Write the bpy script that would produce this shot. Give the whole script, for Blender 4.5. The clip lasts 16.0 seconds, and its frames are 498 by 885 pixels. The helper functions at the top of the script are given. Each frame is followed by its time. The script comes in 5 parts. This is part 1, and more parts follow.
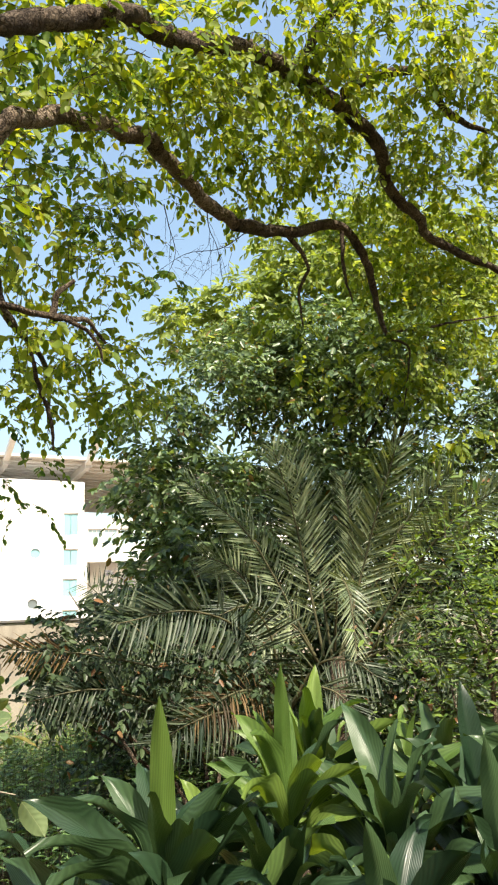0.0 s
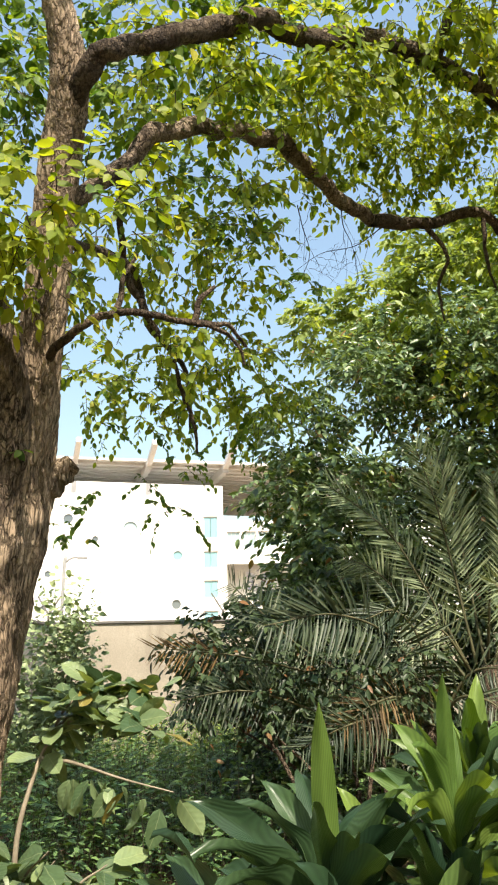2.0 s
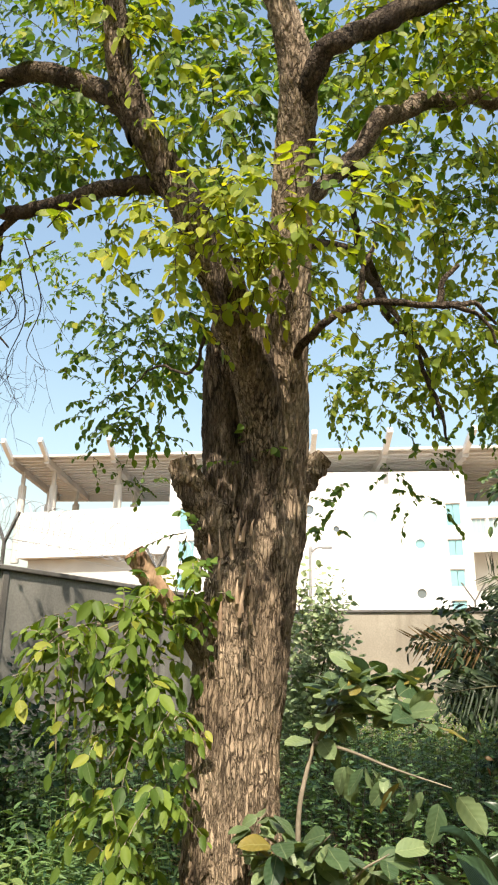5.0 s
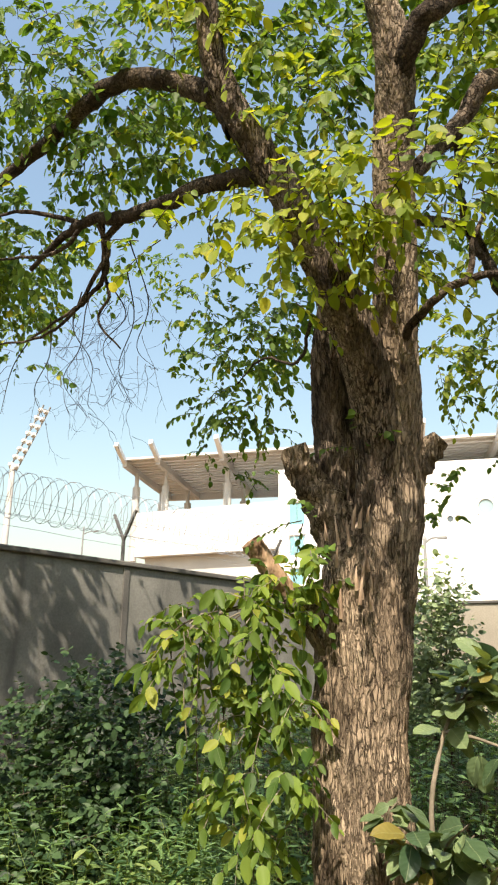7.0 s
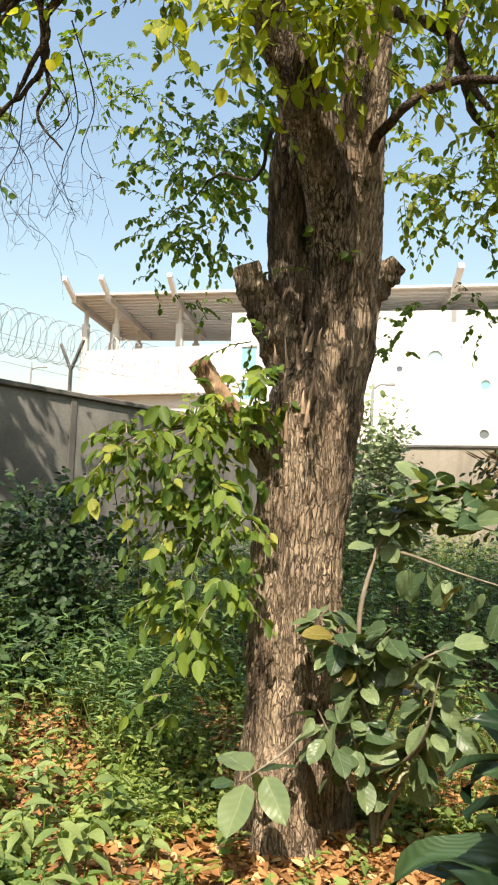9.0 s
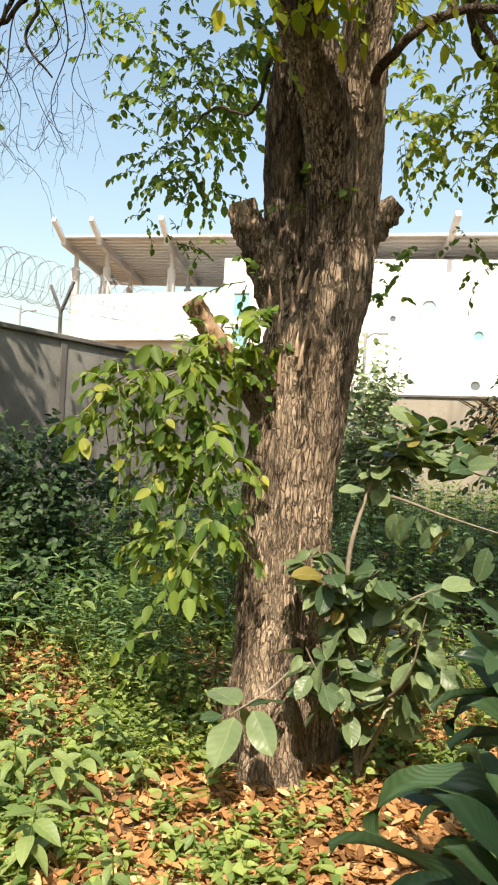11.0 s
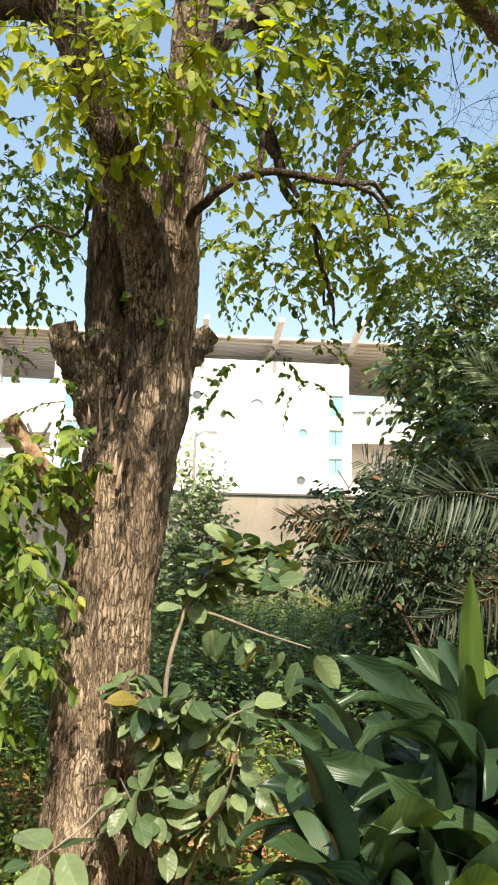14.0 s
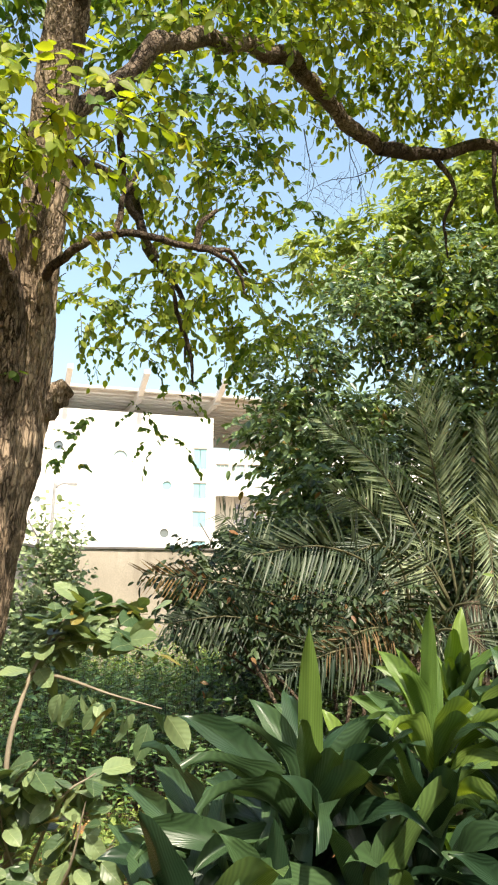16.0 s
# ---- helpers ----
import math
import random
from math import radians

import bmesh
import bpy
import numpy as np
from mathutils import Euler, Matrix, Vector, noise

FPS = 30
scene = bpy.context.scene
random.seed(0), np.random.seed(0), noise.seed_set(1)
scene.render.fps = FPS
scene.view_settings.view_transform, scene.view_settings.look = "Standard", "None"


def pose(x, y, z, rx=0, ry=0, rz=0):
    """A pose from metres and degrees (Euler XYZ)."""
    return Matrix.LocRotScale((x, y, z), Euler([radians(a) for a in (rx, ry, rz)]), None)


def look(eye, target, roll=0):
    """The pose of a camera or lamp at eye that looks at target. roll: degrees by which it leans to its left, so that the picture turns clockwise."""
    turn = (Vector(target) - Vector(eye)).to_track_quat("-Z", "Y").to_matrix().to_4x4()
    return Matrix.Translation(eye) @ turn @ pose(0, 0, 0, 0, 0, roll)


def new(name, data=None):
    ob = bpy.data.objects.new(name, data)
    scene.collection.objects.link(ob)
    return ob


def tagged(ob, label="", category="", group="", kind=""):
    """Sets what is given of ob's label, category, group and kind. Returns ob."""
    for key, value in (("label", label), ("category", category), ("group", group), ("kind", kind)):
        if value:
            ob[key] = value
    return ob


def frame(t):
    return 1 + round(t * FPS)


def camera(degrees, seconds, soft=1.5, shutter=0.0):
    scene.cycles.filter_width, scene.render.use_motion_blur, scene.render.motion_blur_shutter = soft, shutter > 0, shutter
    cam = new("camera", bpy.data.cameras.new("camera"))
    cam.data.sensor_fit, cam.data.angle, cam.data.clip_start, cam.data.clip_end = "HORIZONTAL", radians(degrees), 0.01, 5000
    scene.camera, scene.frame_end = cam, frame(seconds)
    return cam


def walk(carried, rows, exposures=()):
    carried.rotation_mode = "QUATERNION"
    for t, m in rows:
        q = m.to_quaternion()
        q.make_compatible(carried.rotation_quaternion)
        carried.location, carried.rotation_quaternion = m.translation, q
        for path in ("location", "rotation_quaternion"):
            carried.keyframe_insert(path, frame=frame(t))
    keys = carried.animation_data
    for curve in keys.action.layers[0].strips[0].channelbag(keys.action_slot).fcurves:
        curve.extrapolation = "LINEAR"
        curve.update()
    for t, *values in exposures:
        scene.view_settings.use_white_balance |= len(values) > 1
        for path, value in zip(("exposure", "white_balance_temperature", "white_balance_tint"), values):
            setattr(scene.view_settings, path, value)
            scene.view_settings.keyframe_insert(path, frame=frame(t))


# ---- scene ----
# camera: seconds, eye, yaw, pitch and roll in degrees
PATH = [
    (0.0, 0.157, -0.098, 1.637, -14.35, 17.76, -3.61),
    (0.5, 0.151, -0.090, 1.639, -12.48, 18.16, -3.55),
    (1.0, 0.139, -0.067, 1.645, -10.26, 18.47, -2.91),
    (1.5, 0.126, -0.054, 1.647, -6.60, 18.56, -2.24),
    (2.0, 0.115, -0.040, 1.648, -3.25, 18.44, -1.65),
    (2.5, 0.099, -0.040, 1.647, -0.37, 18.27, -1.18),
    (3.0, 0.085, -0.036, 1.652, 2.64, 18.06, -0.83),
    (3.5, 0.073, -0.034, 1.651, 5.22, 17.91, -0.63),
    (4.0, 0.061, -0.041, 1.652, 8.32, 17.82, -0.33),
    (4.5, 0.044, -0.044, 1.656, 11.64, 17.74, 0.12),
    (5.0, 0.029, -0.043, 1.661, 16.03, 17.72, 0.77),
    (5.2, 0.023, -0.049, 1.658, 17.51, 17.77, 0.73),
    (7.3, -0.008, -0.024, 1.621, 25.31, 16.81, 0.90),
    (7.5, 0.000, -0.013, 1.613, 25.34, 14.95, 0.67),
    (8.0, -0.006, 0.034, 1.579, 23.29, 9.69, 0.46),
    (8.5, -0.017, 0.069, 1.550, 21.63, 6.28, 1.23),
    (9.0, -0.033, 0.082, 1.529, 20.62, 5.12, 2.11),
    (11.5, -0.047, 0.097, 1.499, 19.67, 0.48, 2.87),
    (12.0, -0.037, 0.083, 1.517, 19.08, 0.31, 2.84),
    (12.5, -0.017, 0.061, 1.548, 15.06, 1.49, 2.59),
    (13.0, 0.006, 0.041, 1.569, 12.13, 3.94, 2.28),
    (13.5, 0.023, 0.032, 1.593, 10.23, 6.39, 2.11),
    (14.0, 0.041, 0.021, 1.619, 6.84, 8.90, 1.75),
    (14.5, 0.055, 0.008, 1.629, 3.29, 10.44, 1.43),
    (15.0, 0.070, -0.019, 1.632, 0.95, 11.75, 1.13),
    (15.5, 0.087, -0.021, 1.637, -2.23, 12.59, 0.60),
    (16.0, 0.091, -0.020, 1.635, -3.93, 13.20, 0.37),
]


def gaze(x, y, z, yaw, pitch, roll):
    a, b = radians(yaw), radians(pitch)
    return look((x, y, z), (x - math.sin(a) * math.cos(b), y + math.cos(a) * math.cos(b), z + math.sin(b)), roll)


cam = camera(38.00, 16.0, 2.1)
walk(cam, [(t, gaze(*row)) for t, *row in PATH], [
    (0.0, 1.10, 6950, 10), (2.5, 1.02, 6950, 10), (5.0, 0.88, 6950, 11), (7.5, 0.83, 7000, 11), (12.5, 0.83, 7000, 12), (14.5, 0.99, 6950, 11), (16.0, 1.18, 6950, 10)])

# ---- light ----
TO_SUN = Vector((0.30, -1.08, 1.40)).normalized()
ELEV = math.asin(TO_SUN.z)
world = bpy.data.worlds.new("sky")
scene.world = world
world.use_nodes = True
wn = world.node_tree
sky = wn.nodes.new("ShaderNodeTexSky")
sky.sky_type = "NISHITA"
sky.sun_disc = False
sky.sun_elevation = ELEV
sky.sun_rotation = math.atan2(TO_SUN.x, TO_SUN.y)
sky.air_density, sky.dust_density, sky.ozone_density = 1.95, 2.6, 2.9
wn.links.new(sky.outputs[0], wn.nodes["Background"].inputs[0])
wn.nodes["Background"].inputs[1].default_value = 0.135
sun = new("sun", bpy.data.lights.new("sun", "SUN"))
sun.data.energy, sun.data.angle, sun.data.color = 4.9, radians(0.53), (1.0, 0.92, 0.80)
sun.matrix_world = look(TO_SUN * 60, (0, 0, 0))

rng = np.random.default_rng(7)


# ---- materials ----
def nodes_of(name):
    m = bpy.data.materials.new(name)
    m.use_nodes = True
    n, l = m.node_tree.nodes, m.node_tree.links
    return m, n, l, n["Principled BSDF"]


def texture(n, l, scale, detail=4.0, stretch=(1, 1, 1), space="Object"):
    co = n.new("ShaderNodeTexCoord")
    mp = n.new("ShaderNodeMapping")
    mp.inputs["Scale"].default_value = stretch
    l.new(co.outputs[space], mp.inputs[0])
    tx = n.new("ShaderNodeTexNoise")
    tx.inputs["Scale"].default_value, tx.inputs["Detail"].default_value = scale, detail
    l.new(mp.outputs[0], tx.inputs["Vector"])
    return tx.outputs[0]


def ramp(n, l, value, stops):
    r = n.new("ShaderNodeValToRGB")
    while len(r.color_ramp.elements) < len(stops):
        r.color_ramp.elements.new(0.5)
    for e, (at, c) in zip(r.color_ramp.elements, stops):
        e.position, e.color = at, (*c, 1)
    l.new(value, r.inputs[0])
    return r.outputs[0]


def mixed(n, l, a, b, factor, how="MIX"):
    x = n.new("ShaderNodeMix")
    x.data_type, x.blend_type = "RGBA", how
    for v, s in ((factor, x.inputs[0]), (a, x.inputs[6]), (b, x.inputs[7])):
        if isinstance(v, (int, float)):
            s.default_value = v
        elif isinstance(v, tuple):
            s.default_value = (*v, 1)
        else:
            l.new(v, s)
    return x.outputs[2]


def bumped(n, l, shader, height, strength, distance, before=None):
    b = n.new("ShaderNodeBump")
    b.inputs["Strength"].default_value, b.inputs["Distance"].default_value = strength, distance
    l.new(height, b.inputs["Height"])
    if before is not None:
        l.new(before, b.inputs["Normal"])
    l.new(b.outputs[0], shader.inputs["Normal"])
    return b.outputs[0]


def surface(name, dark, light, rough=0.85, fine=60.0, broad=1.2, relief=0.003, metal=0.0, stain=None, stretch=(1, 1, 1), spec=0.3):
    """Two scales of variation between two colours, with fine relief and, if given, stains."""
    m, n, l, p = nodes_of(name)
    a = texture(n, l, broad, 5, stretch)
    b = texture(n, l, fine, 6, stretch)
    c = ramp(n, l, a, [(0.32, dark), (0.68, light)])
    c = mixed(n, l, c, ramp(n, l, b, [(0.3, (0.72, 0.72, 0.72)), (0.7, (1.1, 1.1, 1.1))]), 0.6, "MULTIPLY")
    if stain:
        s = texture(n, l, broad * 2.3, 8, (stretch[0] * 1.6, stretch[1] * 1.6, stretch[2] * 0.35))
        c = mixed(n, l, c, stain, ramp(n, l, s, [(0.5, (0, 0, 0)), (0.72, (0.8, 0.8, 0.8))]))
    l.new(c, p.inputs["Base Color"])
    p.inputs["Roughness"].default_value, p.inputs["Metallic"].default_value = rough, metal
    p.inputs["Specular IOR Level"].default_value = spec
    if relief:
        bumped(n, l, p, b, 0.8, relief)
    return m


def leafy(name, dark, light, old=None, sheer=0.4, rough=0.42, single=False, veins=0.0, warm=1.5, spec=0.45, share=0.025, rib=0.0):
    """A leaf: varied leaf by leaf, and letting light through."""
    m, n, l, p = nodes_of(name)
    if single:
        rnd = n.new("ShaderNodeObjectInfo").outputs["Random"]
    else:
        rnd = n.new("ShaderNodeNewGeometry").outputs["Random Per Island"]
    stops = [(0.0, dark), (0.8, light)] + ([(0.99 - share, light), (1.0 - share, old)] if old else [])
    c = ramp(n, l, rnd, stops)
    g = texture(n, l, 1.1, 3, space="Object")
    c = mixed(n, l, c, ramp(n, l, g, [(0.35, (0.75, 0.8, 0.75)), (0.65, (1.2, 1.15, 1.0))]), 0.7, "MULTIPLY")
    if veins:
        w = n.new("ShaderNodeTexWave")
        w.bands_direction = "X"
        w.inputs["Scale"].default_value, w.inputs["Distortion"].default_value = veins, 0.6
        co = n.new("ShaderNodeTexCoord")
        l.new(co.outputs["Object"], w.inputs["Vector"])
        c = mixed(n, l, c, ramp(n, l, w.outputs[1], [(0.0, (0.68, 0.70, 0.66)), (1.0, (1.2, 1.2, 1.14))]), 0.6, "MULTIPLY")
        bumped(n, l, p, w.outputs[1], 0.4, 0.001)
    if rib:
        co = n.new("ShaderNodeTexCoord")
        xyz = n.new("ShaderNodeSeparateXYZ")
        l.new(co.outputs["Object"], xyz.inputs[0])

        def calc(how, u, v):
            k = n.new("ShaderNodeMath")
            k.operation = how
            for q, s in ((u, k.inputs[0]), (v, k.inputs[1])):
                if isinstance(q, float):
                    s.default_value = q
                else:
                    l.new(q, s)
            return k.outputs[0]

        off = calc("ABSOLUTE", xyz.outputs[0], 0.0)
        slant = calc("MULTIPLY", calc("SUBTRACT", xyz.outputs[1], calc("MULTIPLY", off, 0.8)), 44.0)
        side = calc("MULTIPLY_ADD", calc("SINE", slant, 0.0), 0.5)
        c = mixed(n, l, c, ramp(n, l, side, [(0.0, (0.86, 0.86, 0.86)), (0.75, (1.0, 1.0, 1.0)), (1.0, (1.18, 1.18, 1.12))]), 0.22, "MULTIPLY")
        c = mixed(n, l, c, (0.36, 0.40, 0.22), ramp(n, l, off, [(0.0, (rib, rib, rib)), (0.006, (rib * 0.6, rib * 0.6, rib * 0.6)), (0.013, (0, 0, 0))]))
        bumped(n, l, p, side, 0.12, 0.006)
    l.new(c, p.inputs["Base Color"])
    p.inputs["Roughness"].default_value = rough
    p.inputs["Specular IOR Level"].default_value = spec
    t = n.new("ShaderNodeBsdfTranslucent")
    l.new(mixed(n, l, c, (warm * 1.08, warm, 0.4), 1.0, "MULTIPLY"), t.inputs["Color"])
    x = n.new("ShaderNodeMixShader")
    x.inputs[0].default_value = sheer
    l.new(p.outputs[0], x.inputs[1])
    l.new(t.outputs[0], x.inputs[2])
    l.new(x.outputs[0], n["Material Output"].inputs[0])
    return m


def bark_material(name, dark, mid, pale, cell=25.0, aged=0.56, tall=0.36):
    """Bark of upright plates, 1 / cell wide and 1 / (cell * tall) high, with dark cracks between them, weathered patches and fine grain."""
    m, n, l, p = nodes_of(name)
    co = n.new("ShaderNodeTexCoord")
    wander = n.new("ShaderNodeTexNoise")
    wander.inputs["Scale"].default_value, wander.inputs["Detail"].default_value = 14.0, 4.0
    l.new(co.outputs["Object"], wander.inputs["Vector"])
    shift = n.new("ShaderNodeVectorMath")
    shift.operation = "MULTIPLY_ADD"
    shift.inputs[1].default_value = (0.017, 0.017, 0.10)
    l.new(wander.outputs["Color"], shift.inputs[0])
    l.new(co.outputs["Object"], shift.inputs[2])

    def plates(scale, flat):
        mp = n.new("ShaderNodeMapping")
        mp.inputs["Scale"].default_value = (1, 1, flat)
        l.new(shift.outputs[0], mp.inputs[0])
        v = n.new("ShaderNodeTexVoronoi")
        v.feature = "DISTANCE_TO_EDGE"
        v.inputs["Scale"].default_value = scale
        l.new(mp.outputs[0], v.inputs["Vector"])
        return v.outputs[0]

    def fissures(scale, flat, width):
        """Dark where stretched noise passes its middle value: wandering upright cracks of uneven depth."""
        q = texture(n, l, scale, 3, (1, 1, flat))
        off = n.new("ShaderNodeMath")
        off.operation = "SUBTRACT"
        off.inputs[1].default_value = 0.5
        l.new(q, off.inputs[0])
        size = n.new("ShaderNodeMath")
        size.operation = "ABSOLUTE"
        l.new(off.outputs[0], size.inputs[0])
        return ramp(n, l, size.outputs[0], [(0.0, (0, 0, 0)), (width, (1, 1, 1))])

    upright = 0.13 if tall < 0.8 else 0.6
    furrow = mixed(n, l, fissures(cell * 0.62, upright, 0.05), ramp(n, l, plates(cell, tall), [(0.0, (0.35, 0.35, 0.35)), (0.10, (1, 1, 1))]), 1.0, "MULTIPLY")
    second = fissures(cell * 1.7, upright * 1.6, 0.05)
    grain = texture(n, l, 80, 10, (1, 1, 0.25 if tall < 0.8 else 1))
    patch = texture(n, l, 3.4, 8, (1, 1, 0.55))
    old = texture(n, l, 5.0, 8, (1, 1, 0.4))
    c = ramp(n, l, grain, [(0.30, mid), (0.70, pale)])
    c = mixed(n, l, c, mid, ramp(n, l, patch, [(0.44, (0.85, 0.85, 0.85)), (0.60, (0, 0, 0))]))
    c = mixed(n, l, c, dark, ramp(n, l, old, [(aged, (0, 0, 0)), (aged + 0.12, (0.75, 0.75, 0.75))]))
    worn = ramp(n, l, texture(n, l, 9.0, 6, (1, 1, 0.5)), [(0.36, (0.12, 0.12, 0.12)), (0.62, (1, 1, 1))])
    c = mixed(n, l, c, dark, ramp(n, l, second, [(0.0, (0.5, 0.5, 0.5)), (0.9, (0, 0, 0))]))
    c = mixed(n, l, c, dark, mixed(n, l, ramp(n, l, furrow, [(0.0, (1, 1, 1)), (0.4, (0.7, 0.7, 0.7)), (0.95, (0, 0, 0))]), worn, 1.0, "MULTIPLY"))
    l.new(c, p.inputs["Base Color"])
    p.inputs["Roughness"].default_value = 0.9
    p.inputs["Specular IOR Level"].default_value = 0.12
    b = bumped(n, l, p, furrow, 1.0, 0.014)
    b = bumped(n, l, p, second, 0.6, 0.004, b)
    bumped(n, l, p, grain, 1.0, 0.008, b)
    return m


BARK = bark_material("bark", (0.04, 0.029, 0.021), (0.265, 0.197, 0.135), (0.57, 0.445, 0.315), 48, 0.58, 0.2)
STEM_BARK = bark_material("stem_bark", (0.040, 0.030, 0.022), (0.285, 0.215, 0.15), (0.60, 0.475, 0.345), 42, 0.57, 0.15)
# dark bark at the fork: its own tone and leaf shade in one colour
DARK_BARK = bark_material("dark_stem_bark", (0.016, 0.012, 0.010), (0.12, 0.09, 0.066), (0.46, 0.355, 0.26), 42, 0.53, 0.2)
# limb bark darkened towards silhouette; the bough's paler tone carries sunlight and lichen
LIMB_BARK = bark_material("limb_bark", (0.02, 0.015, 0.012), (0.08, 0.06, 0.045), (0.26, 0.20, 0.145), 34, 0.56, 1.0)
BOUGH_BARK = bark_material("bough_bark", (0.035, 0.026, 0.02), (0.17, 0.128, 0.094), (0.50, 0.40, 0.30), 32, 0.54, 1.0)
TWIG = surface("twig_bark", (0.035, 0.027, 0.02), (0.09, 0.07, 0.05), 0.85, 90, 6, 0.001)
PALE_TWIG = surface("pale_twig", (0.16, 0.135, 0.095), (0.30, 0.255, 0.19), 0.8, 90, 8, 0.001)
CUT_WOOD = surface("cut_wood", (0.24, 0.14, 0.082), (0.57, 0.385, 0.245), 0.85, 45, 14, 0.014, stain=(0.04, 0.02, 0.012), stretch=(1, 1, 0.6))
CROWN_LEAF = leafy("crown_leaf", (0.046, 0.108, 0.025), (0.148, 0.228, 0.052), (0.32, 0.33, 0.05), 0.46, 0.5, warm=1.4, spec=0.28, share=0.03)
# copy of the crown leaf with sunlight put into a brighter, yellower colour
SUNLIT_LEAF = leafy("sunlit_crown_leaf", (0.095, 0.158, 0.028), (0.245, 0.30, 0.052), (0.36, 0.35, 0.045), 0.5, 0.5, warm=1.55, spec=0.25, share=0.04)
HANG_LEAF = leafy("hanging_leaf", (0.047, 0.100, 0.019), (0.19, 0.265, 0.05), (0.29, 0.31, 0.055), 0.40, 0.5, warm=1.6, spec=0.25, share=0.08)
# shade under the trees is put into this dark bush leaf colour
SHADE_LEAF = leafy("shaded_bush_leaf", (0.011, 0.026, 0.015), (0.062, 0.095, 0.046), (0.20, 0.10, 0.05), 0.22, 0.42, spec=0.3, share=0.015)
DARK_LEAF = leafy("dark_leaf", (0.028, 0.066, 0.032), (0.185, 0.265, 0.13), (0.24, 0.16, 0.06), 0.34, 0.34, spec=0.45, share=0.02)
LIGHT_LEAF = leafy("light_leaf", (0.135, 0.20, 0.065), (0.29, 0.355, 0.13), None, 0.45, 0.45, spec=0.3)
WEED_LEAF = leafy("weed_leaf", (0.085, 0.155, 0.045), (0.28, 0.355, 0.115), (0.28, 0.25, 0.09), 0.32, 0.5, spec=0.3)
UNDER_LEAF = leafy("undergrowth_leaf", (0.038, 0.095, 0.042), (0.14, 0.235, 0.09), None, 0.28, 0.5)
SHOOT_LEAF = leafy("shoot_leaf", (0.055, 0.115, 0.03), (0.16, 0.24, 0.06), None, 0.38, 0.45, spec=0.3)
OVAL_LEAF = leafy("oval_leaf", (0.040, 0.080, 0.038), (0.19, 0.25, 0.125), (0.21, 0.17, 0.045), 0.24, 0.40, True, spec=0.4, share=0.03, rib=0.4)
STRAP_LEAF = leafy("strap_leaf", (0.011, 0.030, 0.017), (0.048, 0.090, 0.040), (0.075, 0.128, 0.04), 0.15, 0.36, True, 34, spec=0.45, share=0.04)
FRESH_STRAP = leafy("fresh_strap_leaf", (0.055, 0.115, 0.027), (0.155, 0.23, 0.057), None, 0.28, 0.40, True, 26, spec=0.36)
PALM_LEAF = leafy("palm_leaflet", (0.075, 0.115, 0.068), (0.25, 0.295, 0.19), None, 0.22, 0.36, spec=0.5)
# low palm's leaflets: its shade is put into a darker copy of the colour
SHADE_PALM = leafy("shaded_palm_leaflet", (0.020, 0.038, 0.025), (0.088, 0.112, 0.075), None, 0.18, 0.46, spec=0.28)
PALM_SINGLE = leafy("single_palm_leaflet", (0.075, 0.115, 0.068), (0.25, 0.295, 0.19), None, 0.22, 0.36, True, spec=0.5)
SHADE_SINGLE = leafy("single_shaded_palm_leaflet", (0.020, 0.038, 0.025), (0.088, 0.112, 0.075), None, 0.18, 0.46, True, spec=0.28)
# front crown leaves: the sun on them is put into their bright colour
CROWN_SINGLE = leafy("single_crown_leaf", (0.125, 0.19, 0.028), (0.30, 0.345, 0.05), (0.40, 0.38, 0.045), 0.5, 0.5, single=True, rib=0.3, warm=1.6, spec=0.25, share=0.04)
FRONT_LEAF = leafy("front_lit_crown_leaf", (0.125, 0.19, 0.028), (0.30, 0.345, 0.05), (0.40, 0.38, 0.045), 0.5, 0.5, warm=1.6, spec=0.25, share=0.04)
HANG_SINGLE = leafy("single_hanging_leaf", (0.047, 0.100, 0.019), (0.19, 0.265, 0.05), (0.29, 0.31, 0.055), 0.40, 0.5, True, rib=0.3, warm=1.6, spec=0.25, share=0.08)
BUSH_LEAF = leafy("bush_leaf", (0.011, 0.030, 0.015), (0.064, 0.112, 0.050), None, 0.25, 0.45, spec=0.22)
BLOSSOM = leafy("violet_blossom", (0.30, 0.28, 0.48), (0.52, 0.50, 0.70), (0.07, 0.12, 0.05), 0.3, 0.6, spec=0.2, share=0.3)
DRY_PALM = leafy("dry_palm_leaflet", (0.05, 0.035, 0.02), (0.16, 0.105, 0.05), None, 0.15, 0.6, spec=0.2)
PALM_STALK = surface("palm_stalk", (0.055, 0.056, 0.028), (0.12, 0.112, 0.058), 0.6, 40, 5, 0.001)
YOUNG_LEAF = leafy("young_leaf", (0.14, 0.21, 0.10), (0.31, 0.38, 0.215), None, 0.18, 0.42, warm=1.1)
SEEDLING_LEAF = leafy("seedling_leaf", (0.14, 0.215, 0.07), (0.27, 0.34, 0.13), None, 0.3, 0.5, True, rib=0.4)
LITTER = leafy("fallen_leaf", (0.13, 0.058, 0.023), (0.48, 0.255, 0.11), (0.58, 0.41, 0.23), 0.12, 0.7, spec=0.2, share=0.1)
SOIL = surface("soil", (0.13, 0.08, 0.042), (0.27, 0.17, 0.09), 0.95, 30, 1.1, 0.012, stain=(0.06, 0.055, 0.03))
CONCRETE = surface("wall_concrete", (0.125, 0.122, 0.110), (0.25, 0.243, 0.22), 0.92, 35, 0.9, 0.003, stain=(0.07, 0.068, 0.063))
COPING = surface("coping_concrete", (0.09, 0.085, 0.08), (0.17, 0.16, 0.145), 0.92, 35, 1.5, 0.003)
